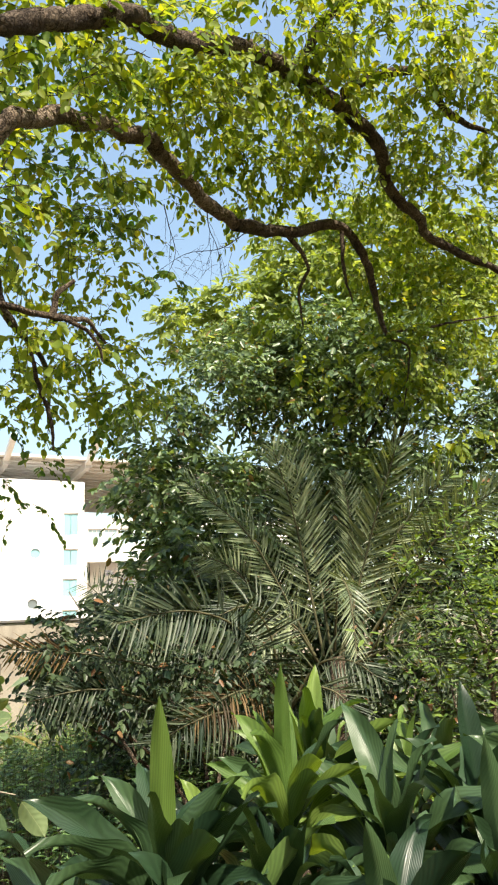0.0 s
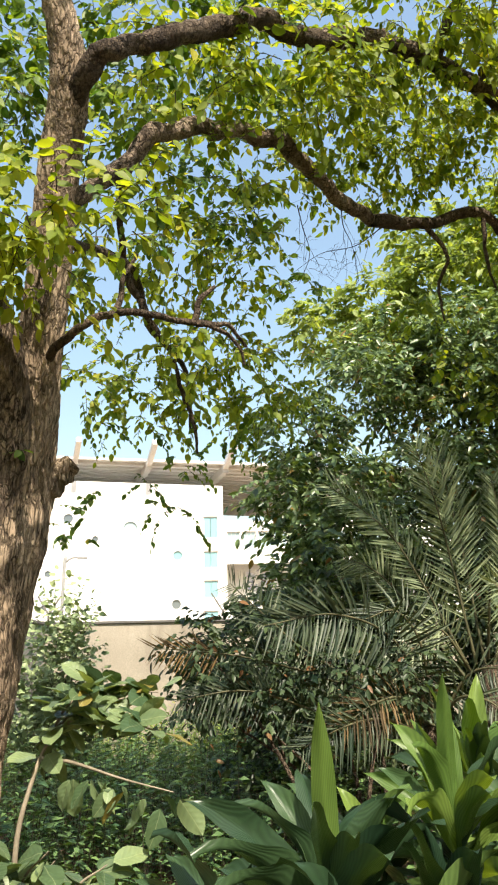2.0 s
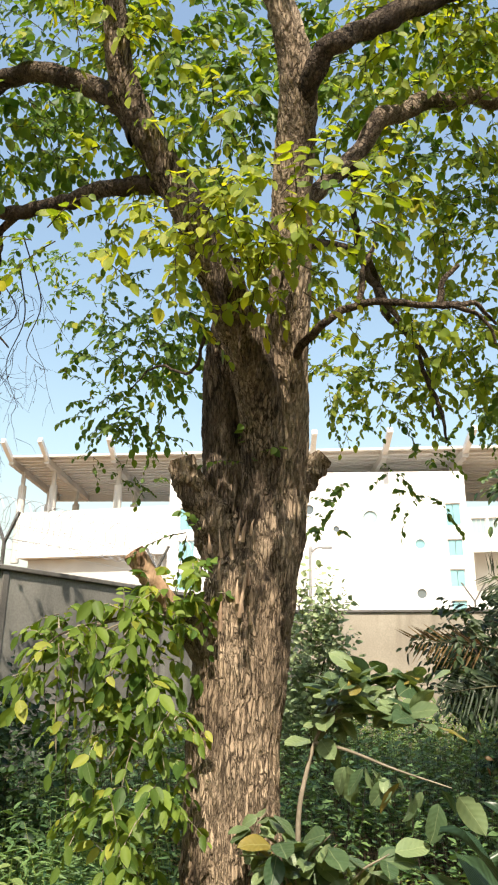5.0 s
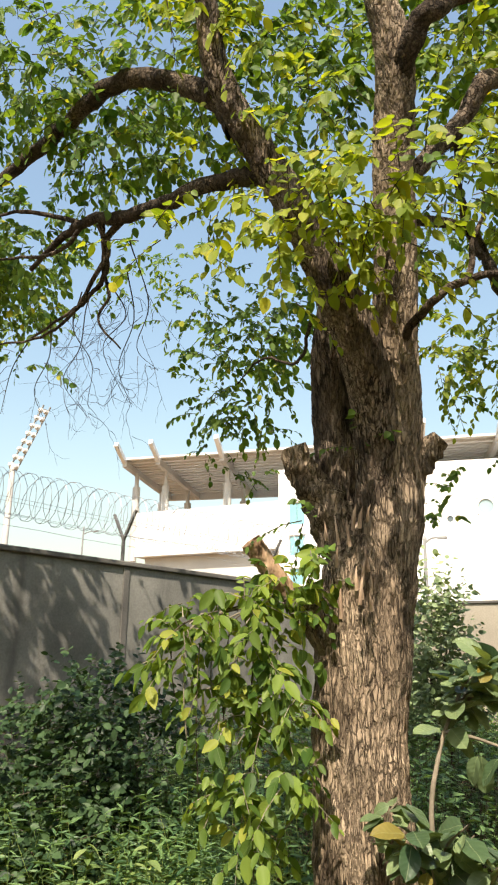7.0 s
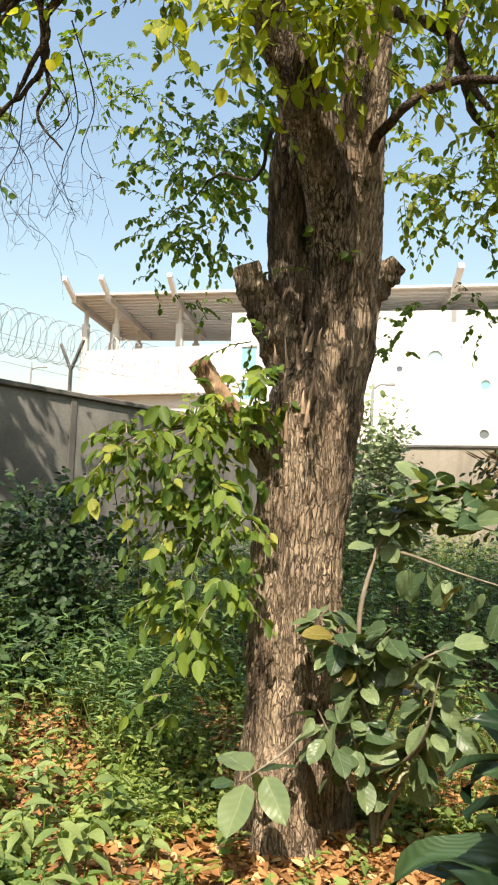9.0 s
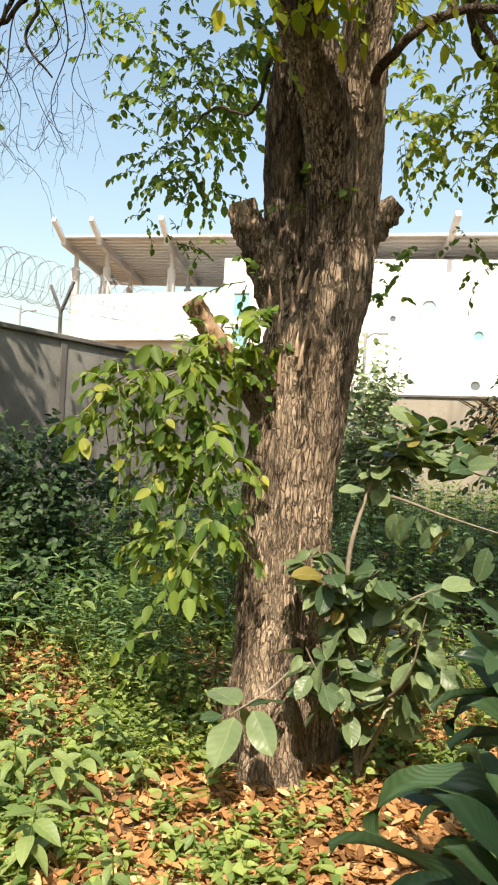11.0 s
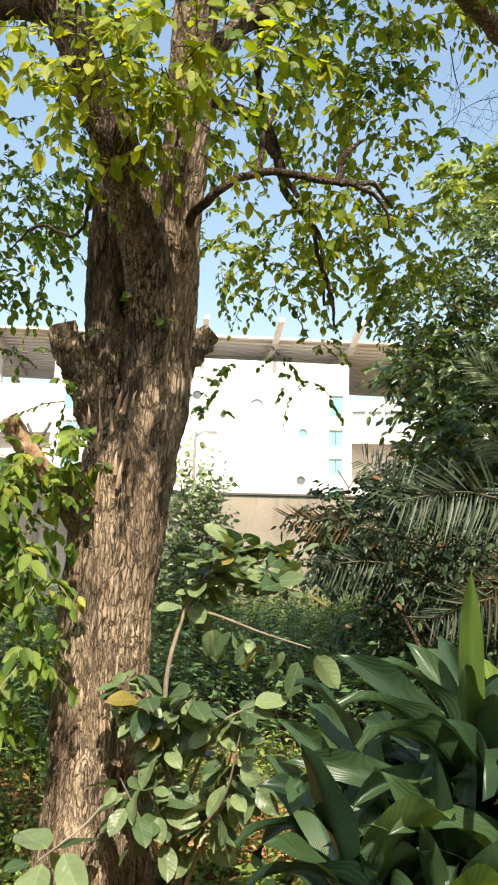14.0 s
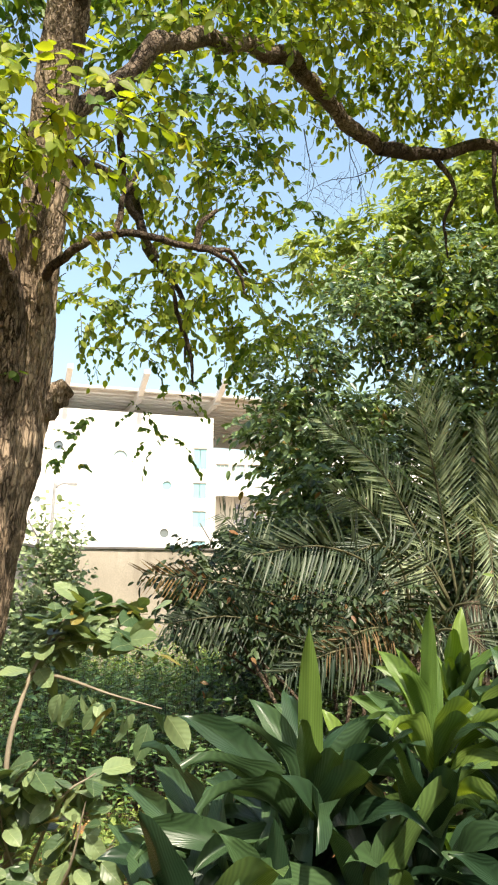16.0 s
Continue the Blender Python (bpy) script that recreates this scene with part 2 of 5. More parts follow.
BEIGE = surface("beige_render", (0.27, 0.238, 0.19), (0.375, 0.335, 0.272), 0.92, 40, 0.8, 0.002, stain=(0.19, 0.165, 0.13))
WHITE = surface("white_paint", (0.74, 0.74, 0.73), (0.82, 0.82, 0.81), 0.7, 20, 0.3, 0)
CREAM = surface("roof_slab", (0.70, 0.70, 0.67), (0.79, 0.785, 0.755), 0.8, 15, 0.4, 0)
GREY = surface("column_paint", (0.50, 0.49, 0.47), (0.62, 0.61, 0.58), 0.7, 20, 0.5, 0)
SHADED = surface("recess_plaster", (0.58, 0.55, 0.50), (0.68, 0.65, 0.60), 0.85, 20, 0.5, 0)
STEEL = surface("weathered_steel", (0.16, 0.15, 0.14), (0.30, 0.28, 0.26), 0.55, 40, 3, 0.0005, 0.6)
POLE = surface("pole_paint", (0.22, 0.22, 0.22), (0.32, 0.32, 0.31), 0.6, 20, 0.5, 0)
GALVANISED = surface("galvanised_wire", (0.36, 0.37, 0.38), (0.52, 0.53, 0.54), 0.45, 40, 3, 0, 0.6)


def glass_material(name, tint):
    m, n, l, p = nodes_of(name)
    g = texture(n, l, 0.7, 2)
    l.new(ramp(n, l, g, [(0.3, tuple(v * 0.8 for v in tint)), (0.7, tint)]), p.inputs["Base Color"])
    p.inputs["Roughness"].default_value = 0.06
    p.inputs["Specular IOR Level"].default_value = 0.9
    return m


GLASS = glass_material("tinted_glass", (0.22, 0.45, 0.50))
PALE_GLASS = glass_material("pale_glass", (0.33, 0.45, 0.48))
DARK_GLASS = glass_material("dark_glass", (0.12, 0.15, 0.17))


# ---- mesh tools ----
def unit(v):
    v = np.asarray(v, float)
    return v / np.maximum(np.linalg.norm(v, axis=-1, keepdims=True), 1e-9)


def mesh_of(name, verts, faces, smooth=False):
    """A mesh from arrays; all faces have as many corners."""
    verts, faces = np.asarray(verts, np.float32), np.asarray(faces, np.int32)
    me = bpy.data.meshes.new(name)
    k = faces.shape[1]
    me.vertices.add(len(verts))
    me.vertices.foreach_set("co", verts.ravel())
    me.loops.add(faces.size)
    me.loops.foreach_set("vertex_index", faces.ravel())
    me.polygons.add(len(faces))
    me.polygons.foreach_set("loop_start", np.arange(0, faces.size, k, dtype=np.int32))
    me.polygons.foreach_set("use_smooth", np.full(len(faces), smooth))
    me.update(calc_edges=True)
    me.validate()
    return me


def part(name, mesh, material, parent=None, label=""):
    """Links a mesh or a bmesh as one object, under a thing or a part if given."""
    if isinstance(mesh, bmesh.types.BMesh):
        bm, mesh = mesh, bpy.data.meshes.new(name)
        bmesh.ops.recalc_face_normals(bm, faces=bm.faces[:])
        bm.to_mesh(mesh)
        bm.free()
    if not mesh.materials:
        mesh.materials.append(material)
    ob = new(name, mesh)
    if parent is not None:
        ob.parent = parent
        ob.matrix_parent_inverse = Matrix.Translation(parent.matrix_basis.translation).inverted() if parent.parent is None else Matrix()
    if label:
        ob["label"] = label
    return ob


def thing(name, place, label, category, group="", kind=""):
    ob = new(name)
    ob.location = place
    ob.empty_display_size = 0.1
    return tagged(ob, label, category, group, kind)


def box(bm, x0, x1, y0, y1, z0, z1, m=None):
    made = bmesh.ops.create_cube(bm, size=1.0)["verts"]
    bmesh.ops.transform(bm, matrix=Matrix.LocRotScale(((x0 + x1) / 2, (y0 + y1) / 2, (z0 + z1) / 2), None, (x1 - x0, y1 - y0, z1 - z0)), verts=made)
    if m is not None:
        bmesh.ops.transform(bm, matrix=m, verts=made)
    return made


def bevel_all(bm, width):
    bmesh.ops.bevel(bm, geom=bm.edges[:], offset=width, segments=1, affect="EDGES")


def smooth_path(points, per=8):
    """A smooth line through a few points, and how far along them it is."""
    p = np.asarray(points, float)
    q = np.vstack([2 * p[0] - p[1], p, 2 * p[-1] - p[-2]])
    out, at = [], []
    for i in range(len(p) - 1):
        a, b, c, d = q[i : i + 4]
        for s in np.linspace(0, 1, per, endpoint=False):
            out.append(0.5 * (2 * b + (c - a) * s + (2 * a - 5 * b + 4 * c - d) * s * s + (3 * b - a - 3 * c + d) * s**3))
            at.append(i + s)
    return np.array(out + [p[-1]]), np.array(at + [len(p) - 1.0])


def tube(points, radii, sides=8, per=6, rough=0.0, detail=6.0, cap=True, swell=None):
    """A round, tapered stem along a smooth line. rough: how far its surface is uneven, of its radius."""
    line, at = smooth_path(points, per) if per > 1 else (np.asarray(points, float), np.arange(len(points)))
    rad = np.interp(at, np.arange(len(radii)), radii)
    tang = unit(np.gradient(line, axis=0))
    side = unit(np.cross(tang[0], (0.3, 0.8, 0.5)))
    verts = []
    for c, t, r in zip(line, tang, rad):
        side = unit(side - (side @ t) * t)
        other = np.cross(t, side)
        for k in range(sides):
            a = 2 * math.pi * k / sides
            d = side * math.cos(a) + other * math.sin(a)
            rr = r
            if swell:
                rr = swell(c + d * r, a, r)
            elif rough:
                v = Vector(c + d * r) * detail
                rr = r * (1 + rough * (noise.noise(v) + 0.5 * noise.noise(v * 2.7)))
            verts.append(c + d * rr)
    n = len(line)
    i, k = np.meshgrid(np.arange(n - 1), np.arange(sides), indexing="ij")
    k2 = (k + 1) % sides
    faces = np.stack([i * sides + k, i * sides + k2, (i + 1) * sides + k2, (i + 1) * sides + k], -1).reshape(-1, 4)
    if cap:
        verts.append(line[-1] + tang[-1] * rad[-1] * (0.4 if cap is True else cap))
        tip = len(verts) - 1
        ks = np.arange(sides)
        e = (n - 1) * sides
        faces = np.vstack([faces, np.stack([e + ks, e + (ks + 1) % sides, np.full(sides, tip), np.full(sides, tip)], -1)])
    return np.array(verts), faces


def tri(faces):
    f = np.asarray(faces)
    return np.vstack([f[:, [0, 1, 2]], f[:, [0, 2, 3]]])


def joined(pieces):
    """Several (verts, faces) as one, in triangles."""
    vs, fs, at = [], [], 0
    for v, f in pieces:
        f = np.asarray(f)
        f = tri(f) if f.shape[1] == 4 else f
        f = f[(f[:, 0] != f[:, 1]) & (f[:, 1] != f[:, 2]) & (f[:, 0] != f[:, 2])]
        vs.append(v)
        fs.append(f + at)
        at += len(v)
    return np.vstack(vs), np.vstack(fs)


def leaf_shape(width, fold=0.10, droop=0.12, belly=0.4):
    """A pointed oval leaf along y, one unit long, folded on its midrib, in eight triangles."""
    w = width / 2
    v = [(0, 0, 0), (0, 1, -droop)]
    for sign in (-1, 1):
        for s, q, lift in ((belly * 0.3, 0.66, 0.8), (belly * 0.9, 1.0, 1.0), (belly + 0.25, 0.84, 0.8), (0.86, 0.42, 0.4)):
            v.append((sign * w * q, s, fold * w * 3.5 * lift - droop * s * s * 0.7))
    f = []
    for k in (2, 6):
        side = [(0, k, k + 1), (0, k + 1, k + 2), (0, k + 2, 1), (k + 2, k + 3, 1)]
        f += side if k == 6 else [t[::-1] for t in side]
    return np.array(v, float), np.array(f)


def small_leaf(width, fold=0.15):
    """A small or far leaf in four triangles."""
    w = width / 2
    v = [(0, 0, 0), (0, 0.5, 0), (0, 1, -0.08), (-w, 0.45, fold * w * 2), (w, 0.45, fold * w * 2)]
    return np.array(v, float), np.array([(0, 1, 3), (1, 2, 3), (0, 4, 1), (1, 4, 2)])


def leaf_cloud(shape, place, ahead, up, size):
    """Leaves at many places, each along its own way."""
    v, f = shape
    y = unit(ahead)
    x = unit(np.cross(y, up))
    z = np.cross(x, y)
    size = np.broadcast_to(size, len(place))[:, None, None]
    pts = place[:, None] + size * (v[None, :, :1] * x[:, None] + v[None, :, 1:2] * y[:, None] + v[None, :, 2:] * z[:, None])
    faces = f[None] + (np.arange(len(place)) * len(v))[:, None, None]
    return pts.reshape(-1, 3), faces.reshape(-1, 3)


def sprays(regions, density, length, leaf, droop=0.5, leaves=9, hollow=0.35, down=0.0, face=(0.05, -0.6, 0.75), vary=0.7):
    """Leafy twigs filling rounded regions (x, y, z, wide, high). Returns the leaves' places, ways, upper sides and sizes, and the twigs."""
    P, A, U, S, twigs = [], [], [], [], []
    for cx, cy, cz, wide, high in regions:
        count = max(3, int(density * wide * max(wide, high)))
        for _ in range(count):
            d = unit(rng.normal(size=3))
            r = (hollow + (1 - hollow) * rng.random()) ** 0.6
            start = np.array([cx, cy, cz]) + d * r * (wide, wide, high) * 0.9
            way = unit(d * (0.6, 0.6, 0.3) + rng.normal(size=3) * 0.5 + (0, 0, 0.1 - down))
            L = length * rng.uniform(0.6, 1.3)
            s = np.linspace(0, 1, leaves + 1)[:, None]
            line = start + way * L * s - np.array([0, 0, 1]) * droop * L * s * s
            twigs.append((line, 0.0035))
            t = unit(np.gradient(line, axis=0))
            side = unit(np.cross(t, (0, 0, 1)) + 1e-6) * np.where(np.arange(leaves + 1) % 2 == 0, 1, -1)[:, None]
            side[-1] = 0
            a = unit(t * rng.uniform(0.4, 0.9) + side * rng.uniform(0.6, 1.0) + rng.normal(size=(leaves + 1, 3)) * 0.28 - (0, 0, 0.6 + down))
            u = unit(rng.normal(size=(leaves + 1, 3)) * 0.42 + face)
            P.append(line[1:])
            A.append(a[1:])
            U.append(u[1:])
            S.append(leaf * rng.uniform(0.9 - vary / 2, 0.9 + vary / 2, leaves) * rng.uniform(0.8, 1.2 + 0.4 * (vary > 0.8)))
    return np.vstack(P), np.vstack(A), np.vstack(U), np.concatenate(S), twigs


def twig_mesh(twigs, every=1, sides=3):
    return joined([tube(line[::3], np.linspace(r, r * 0.35, len(line[::3])), sides, 1, cap=False) for line, r in twigs[::every]])


def leaf_objects(parent, mesh, P, A, U, S, name="leaf"):
    """Single leaves, each an object on one shared mesh."""
    for p, ahead, up, s in zip(P, A, U, S):
        y = Vector(ahead).normalized()
        x = y.cross(Vector(up)).normalized()
        ob = part(name, mesh, None, parent)
        ob.matrix_basis = Matrix.Translation(p) @ Matrix((x, y, x.cross(y))).transposed().to_4x4() @ Matrix.Diagonal((s, s, s, 1))


def leaf_template(shape, material):
    me = mesh_of("leaf", *shape, True)
    me.materials.append(material)
    return me


# ---- ground ----
def ground_height(x, y):
    return 0.05 * noise.noise((x * 0.5, y * 0.5, 0)) + 0.015 * noise.noise((x * 2.1, y * 2.1, 4))


steps = np.concatenate([-np.geomspace(1500, 16, 16), np.linspace(-14, 14, 90), np.geomspace(16, 1500, 16)])
gx, gy = np.meshgrid(steps, steps + 4, indexing="ij")
gz = np.array([ground_height(x, y) if abs(x) < 15 and abs(y - 4) < 15 else 0.0 for x, y in zip(gx.ravel(), gy.ravel())])
n = len(steps)
i, j = np.meshgrid(np.arange(n - 1), np.arange(n - 1), indexing="ij")
quads = np.stack([i * n + j, (i + 1) * n + j, (i + 1) * n + j + 1, i * n + j + 1], -1).reshape(-1, 4)
ground = part("ground", mesh_of("ground", np.stack([gx.ravel(), gy.ravel(), gz], -1), quads, True), SOIL)
tagged(ground, "brown earth under fallen leaves and weeds", "ground", kind="structure")


# ---- walls of the compound ----
def along(ax, ay, bx, by):
    """The pose whose x runs from a to b on the ground, and the length."""
    return pose(ax, ay, 0, 0, 0, math.degrees(math.atan2(by - ay, bx - ax))), math.hypot(bx - ax, by - ay)


def y_post(at, turn, height, label):
    """A steel post with two arms, for wire, on a wall."""
    post = thing("fence_post", at, label, "fence post", "posts on the walls")
    m = Matrix.Translation(at) @ pose(0, 0, 0, 0, 0, turn)
    bm = bmesh.new()
    box(bm, -0.018, 0.018, -0.018, 0.018, -0.05, height, m)
    part("upright", bm, STEEL, post)
    for lean in (-32, 32):
        bm = bmesh.new()
        box(bm, -0.016, 0.016, -0.016, 0.016, 0.0, 0.44, m @ pose(0, 0, height - 0.03, 0, lean, 0))
        part("arm", bm, STEEL, post)
    return post


LEFT_A, LEFT_B, TOP = (-8.70, -2.2), (-3.20, 15.0), 2.93
m, length = along(*LEFT_A, *LEFT_B)
bm = bmesh.new()
box(bm, 0, length, 0, 0.2, -0.3, TOP - 0.07, m)
wall_left = tagged(part("wall_west", bm, CONCRETE), "weathered grey concrete boundary wall with dark streaks", "wall", kind="structure")
bm = bmesh.new()
box(bm, -0.03, length + 0.03, -0.05, 0.25, TOP - 0.066, TOP, m)
bevel_all(bm, 0.012)
part("coping", bm, COPING, wall_left)
at_post = (Vector((-5.44, 7.97, 0)) - Vector((*LEFT_A, 0))).length
for k in range(-3, 4):
    s = at_post + 3.0 * k
    if 0 < s < length - 0.5:
        bm = bmesh.new()
        box(bm, s - 0.05, s + 0.05, -0.022, -0.002, -0.3, TOP - 0.072, m)
        bevel_all(bm, 0.008)
        part("pilaster", bm, COPING, wall_left)
turn = math.degrees(math.atan2(LEFT_B[1] - LEFT_A[1], LEFT_B[0] - LEFT_A[0]))
for k in range(-3, 3):
    p = m @ Vector((at_post + 3.0 * k, 0.1, TOP))
    y_post(p, turn + 90, 0.33, "rusty forked steel post on the grey wall")


def coil(name, m, length, height, radius, turns, label):
    """A coil of wire along a wall, with straight strands under it."""
    wire = thing(name, m @ Vector((0, 0.1, height)), label, "razor wire")
    s = np.linspace(0, 1, turns * 14)
    a = s * turns * 2 * math.pi
    wob = np.array([1 + 0.10 * noise.noise((float(v) * 40, 0, 0)) for v in s])
    line = np.stack([s * length + 0.10 * np.sin(a * 0.5), 0.1 + np.cos(a) * radius * wob, height + np.sin(a) * radius * wob], -1)
    line = np.array([m @ Vector(p) for p in line])
    v, f = tube(line, np.full(len(line), 0.0036), 4, 1, cap=False)
    part("coil", mesh_of("coil", v, f), GALVANISED, wire)
    for y, z in ((-0.14, -0.27), (0.0, -0.05), (0.32, -0.02), (0.24, -0.2), (0.1, -0.36)):
        x = np.linspace(0, length, 30)
        line = np.array([m @ Vector((u, y, height + z - 0.04 * abs(math.sin(u * math.pi / 3)))) for u in x])
        v, f = tube(line, np.full(30, 0.003), 3, 1, cap=False)
        part("strand", mesh_of("strand", v, f), GALVANISED, wire)
    return wire


coil("razor_wire", m, length, TOP + 0.62, 0.29, int(length / 0.105), "looped razor wire coiled along the wall top")

m, length = along(-3.20, 15.0, 14.0, 15.6)
bm = bmesh.new()
box(bm, -0.2, length, 0, 0.2, -0.3, TOP - 0.06, m)
wall_back = tagged(part("wall_north", bm, BEIGE), "stained beige rendered boundary wall", "wall", kind="structure")
bm = bmesh.new()
box(bm, -0.25, length, -0.04, 0.24, TOP - 0.056, TOP - 0.012, m)
part("coping", bm, COPING, wall_back)
for s in (0.02, 3.55, 6.5, 9.5):
    y_post(m @ Vector((s, 0.1, TOP - 0.02)), 0, 0.2, "thin forked steel post on the beige wall")


# ---- white building beyond the wall ----
def disc_plate(bm, cx, cz, half, radius, y0, y1, sides=28):
    """A square plate with a round opening, filling a square hole in a wall."""
    rings = []
    for y in (y0, y1):
        inner, outer = [], []
        for k in range(sides):
            a = 2 * math.pi * k / sides
            c, s = math.cos(a), math.sin(a)
            q = half / max(abs(c), abs(s))
            inner.append(bm.verts.new((cx + radius * c, y, cz + radius * s)))
            outer.append(bm.verts.new((cx + q * c, y, cz + q * s)))
        rings.append((inner, outer))
    (i0, o0), (i1, o1) = rings
    for k in range(sides):
        h = (k + 1) % sides
        bm.faces.new((i0[k], i0[h], o0[h], o0[k]))
        bm.faces.new((i1[k], o1[k], o1[h], i1[h]))
        bm.faces.new((i0[k], i1[k], i1[h], i0[h]))


def welded(bm):
    """Joins cells that touch into one piece and drops the faces between them."""
    bmesh.ops.remove_doubles(bm, verts=bm.verts[:], dist=0.0005)
    seen = {}
    for f in bm.faces:
        seen.setdefault(tuple(sorted(v.index for v in f.verts)), []).append(f)
    bmesh.ops.delete(bm, geom=[f for fs in seen.values() if len(fs) > 1 for f in fs], context="FACES_ONLY")
    return bm


def pierced(bm, x0, x1, z0, z1, y0, y1, holes):
    """A wall with rectangular holes (x0, x1, z0, z1) through it."""
    xs = sorted({x0, x1, *(v for h in holes for v in h[:2])})
    zs = sorted({z0, z1, *(v for h in holes for v in h[2:])})
    for zl, zh in zip(zs, zs[1:]):
        for xl, xh in zip(xs, xs[1:]):
            if not any(h[0] <= xl < h[1] and h[2] <= zl < h[3] for h in holes):
                box(bm, xl, xh, y0, y1, zl, zh)
    bm.verts.index_update()
    welded(bm)


def window(parent, x0, x1, z0, z1, y, glass, bars=2):
    frame_bm = bmesh.new()
    t = 0.045
    pierced(frame_bm, x0 + 0.002, x1 - 0.002, z0 + 0.002, z1 - 0.002, y, y + 0.07, [(x0 + t, x1 - t, z0 + t, z1 - t)])
    w = part("window", frame_bm, WHITE, parent)
    step = (x1 - x0 - 2 * t) / bars
    for k in range(bars):
        bm = bmesh.new()
        box(bm, x0 + t + k * step + 0.012, x0 + t + (k + 1) * step - 0.012, y + 0.03, y + 0.045, z0 + t, z1 - t)
        part("pane", bm, glass, w)
    return w


B = 40.0
building = thing("stadium_building", (-8, B + 6, 0), "white stadium building with round windows and slatted roof canopy", "building")
WIN = [(-0.32, 0.50, 9.40, 10.65), (-0.32, 0.50, 7.74, 8.68), (-0.32, 0.50, 6.12, 7.08), (-0.32, 0.50, 4.4, 5.45),
       (-15.80, -14.75, 9.75, 11.15), (-15.80, -14.75, 7.9, 9.15), (-15.80, -14.75, 6.2, 7.2)]
PORT = [(-4.38, 10.04, 0.40), (-1.74, 8.48, 0.26), (-1.80, 5.83, 0.25), (-6.30, 9.48, 0.17), (-7.84, 10.66, 0.27), (-8.78, 7.60, 0.18), (-8.95, 5.74, 0.18)]
holes = WIN + [(x - r - 0.06, x + r + 0.06, z - r - 0.06, z + r + 0.06) for x, z, r in PORT]
bm = bmesh.new()
pierced(bm, -16.45, 0.80, -0.2, 12.53, B, B + 0.35, holes)
for v in bm.verts:
    if v.co.z > 12.4:
        v.co.z -= 0.05 * (v.co.x + 1.5)
front = part("wall", bm, WHITE, building, "bright white painted front wall")
for x, z, r in PORT:
    bm = bmesh.new()
    disc_plate(bm, x, z, r + 0.06, r, B, B + 0.35)
    part("window_surround", bm, WHITE, building)
for x, z, r in PORT:
    glass = (PALE_GLASS if r > 0.35 else GLASS) if z > 6 and x > -5 else DARK_GLASS
    bm = bmesh.new()
    bmesh.ops.create_cone(bm, cap_ends=True, segments=28, radius1=r, radius2=r, depth=0.03, matrix=pose(x, B + 0.10, z, 90, 0, 0))
    part("round_window", bm, glass, building)
for w in WIN:
    window(building, *w, B + 0.06, GLASS)
bm = bmesh.new()
box(bm, -16.45, 0.80, B + 0.36, B + 12, -0.2, 12.2)
part("body", bm, WHITE, building)
# wing on the far side of the window column, set back, with a terrace strip of windows and a shaded balcony
bm = bmesh.new()
pierced(bm, 0.81, 14.0, -0.2, 10.55, B + 0.9, B + 1.2, [(1.0 + 0.9 * k, 1.78 + 0.9 * k, 9.05, 9.95) for k in range(12)] + [(1.0, 12.0, 5.6, 8.1)])
part("wall", bm, WHITE, building)
for k in range(12):
    window(building, 1.0 + 0.9 * k, 1.78 + 0.9 * k, 9.05, 9.95, B + 1.0, PALE_GLASS, 3)
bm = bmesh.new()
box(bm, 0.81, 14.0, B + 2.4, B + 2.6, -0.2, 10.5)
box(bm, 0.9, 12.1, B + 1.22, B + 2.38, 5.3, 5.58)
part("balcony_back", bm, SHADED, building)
bm = bmesh.new()
box(bm, 0.81, 14.0, B + 0.80, B + 0.88, 4.6, 5.75)
part("balcony_front", bm, WHITE, building)
for k in range(3):
    window(building, 1.4 + 2.4 * k, 3.0 + 2.4 * k, 4.0, 4.55, B + 0.7, GLASS)
# open terrace under the canopy
bm = bmesh.new()
box(bm, -27.0, -16.47, B + 0.5, B + 0.8, 8.5, 11.45)
box(bm, -27.0, -26.7, B + 0.81, B + 12, 8.5, 11.45)
part("parapet", bm, WHITE, building, "white terrace parapet")
bm = bmesh.new()
box(bm, -26.6, -16.47, B + 1.2, B + 12, -0.2, 8.48)
# white wall under the parapet; its shade is put in as grey
part("lower_wall", bm, GREY, building)
# unseen white slab added to bounce light onto the canopy underside
bm = bmesh.new()
box(bm, -26.6, -16.47, B + 0.82, B + 12, 8.50, 8.56)
part("bounce_floor", bm, WHITE, building)
# canopy: boards across, beams from back to front, round columns
SLOPE = 0.05


def roof_z(x):
    return 13.9 - SLOPE * (x + 2.0)


def skewed(bm):
    """Turns what runs from front to back with the building, and lets it rise a little to the back."""
    for v in bm.verts:
        v.co.z += 0.022 * (v.co.y - B - 5)
        v.co.x -= 0.27 * (v.co.y - B)
    return bm


for k in range(16):
    y = B - 0.1 + k * 0.75
    bm = bmesh.new()
    v = box(bm, -28.2 + 0.05 * k, 14.0, y, y + 0.34, 0.0 if k else 0.05, 0.14)
    for q in v:
        q.co.z += roof_z(q.co.x)
    part("roof_board", skewed(bm), CREAM, building)
bm = bmesh.new()
for q in box(bm, -28.3, 14.1, B - 0.1, B + 11.6, 0.144, 0.19):
    q.co.z += roof_z(q.co.x)
part("roof_deck", skewed(bm), GREY, building)
bm = bmesh.new()
for q in box(bm, -28.3, 14.1, B + 11.3, B + 11.58, -0.42, 0.05):
    q.co.z += roof_z(q.co.x)
part("rear_beam", skewed(bm), CREAM, building)
for x in (-27.9, -25.2, -20.4, -13.4, -7.6, -3.4, 1.0, 6.0):
    bm = bmesh.new()
    z = roof_z(x)
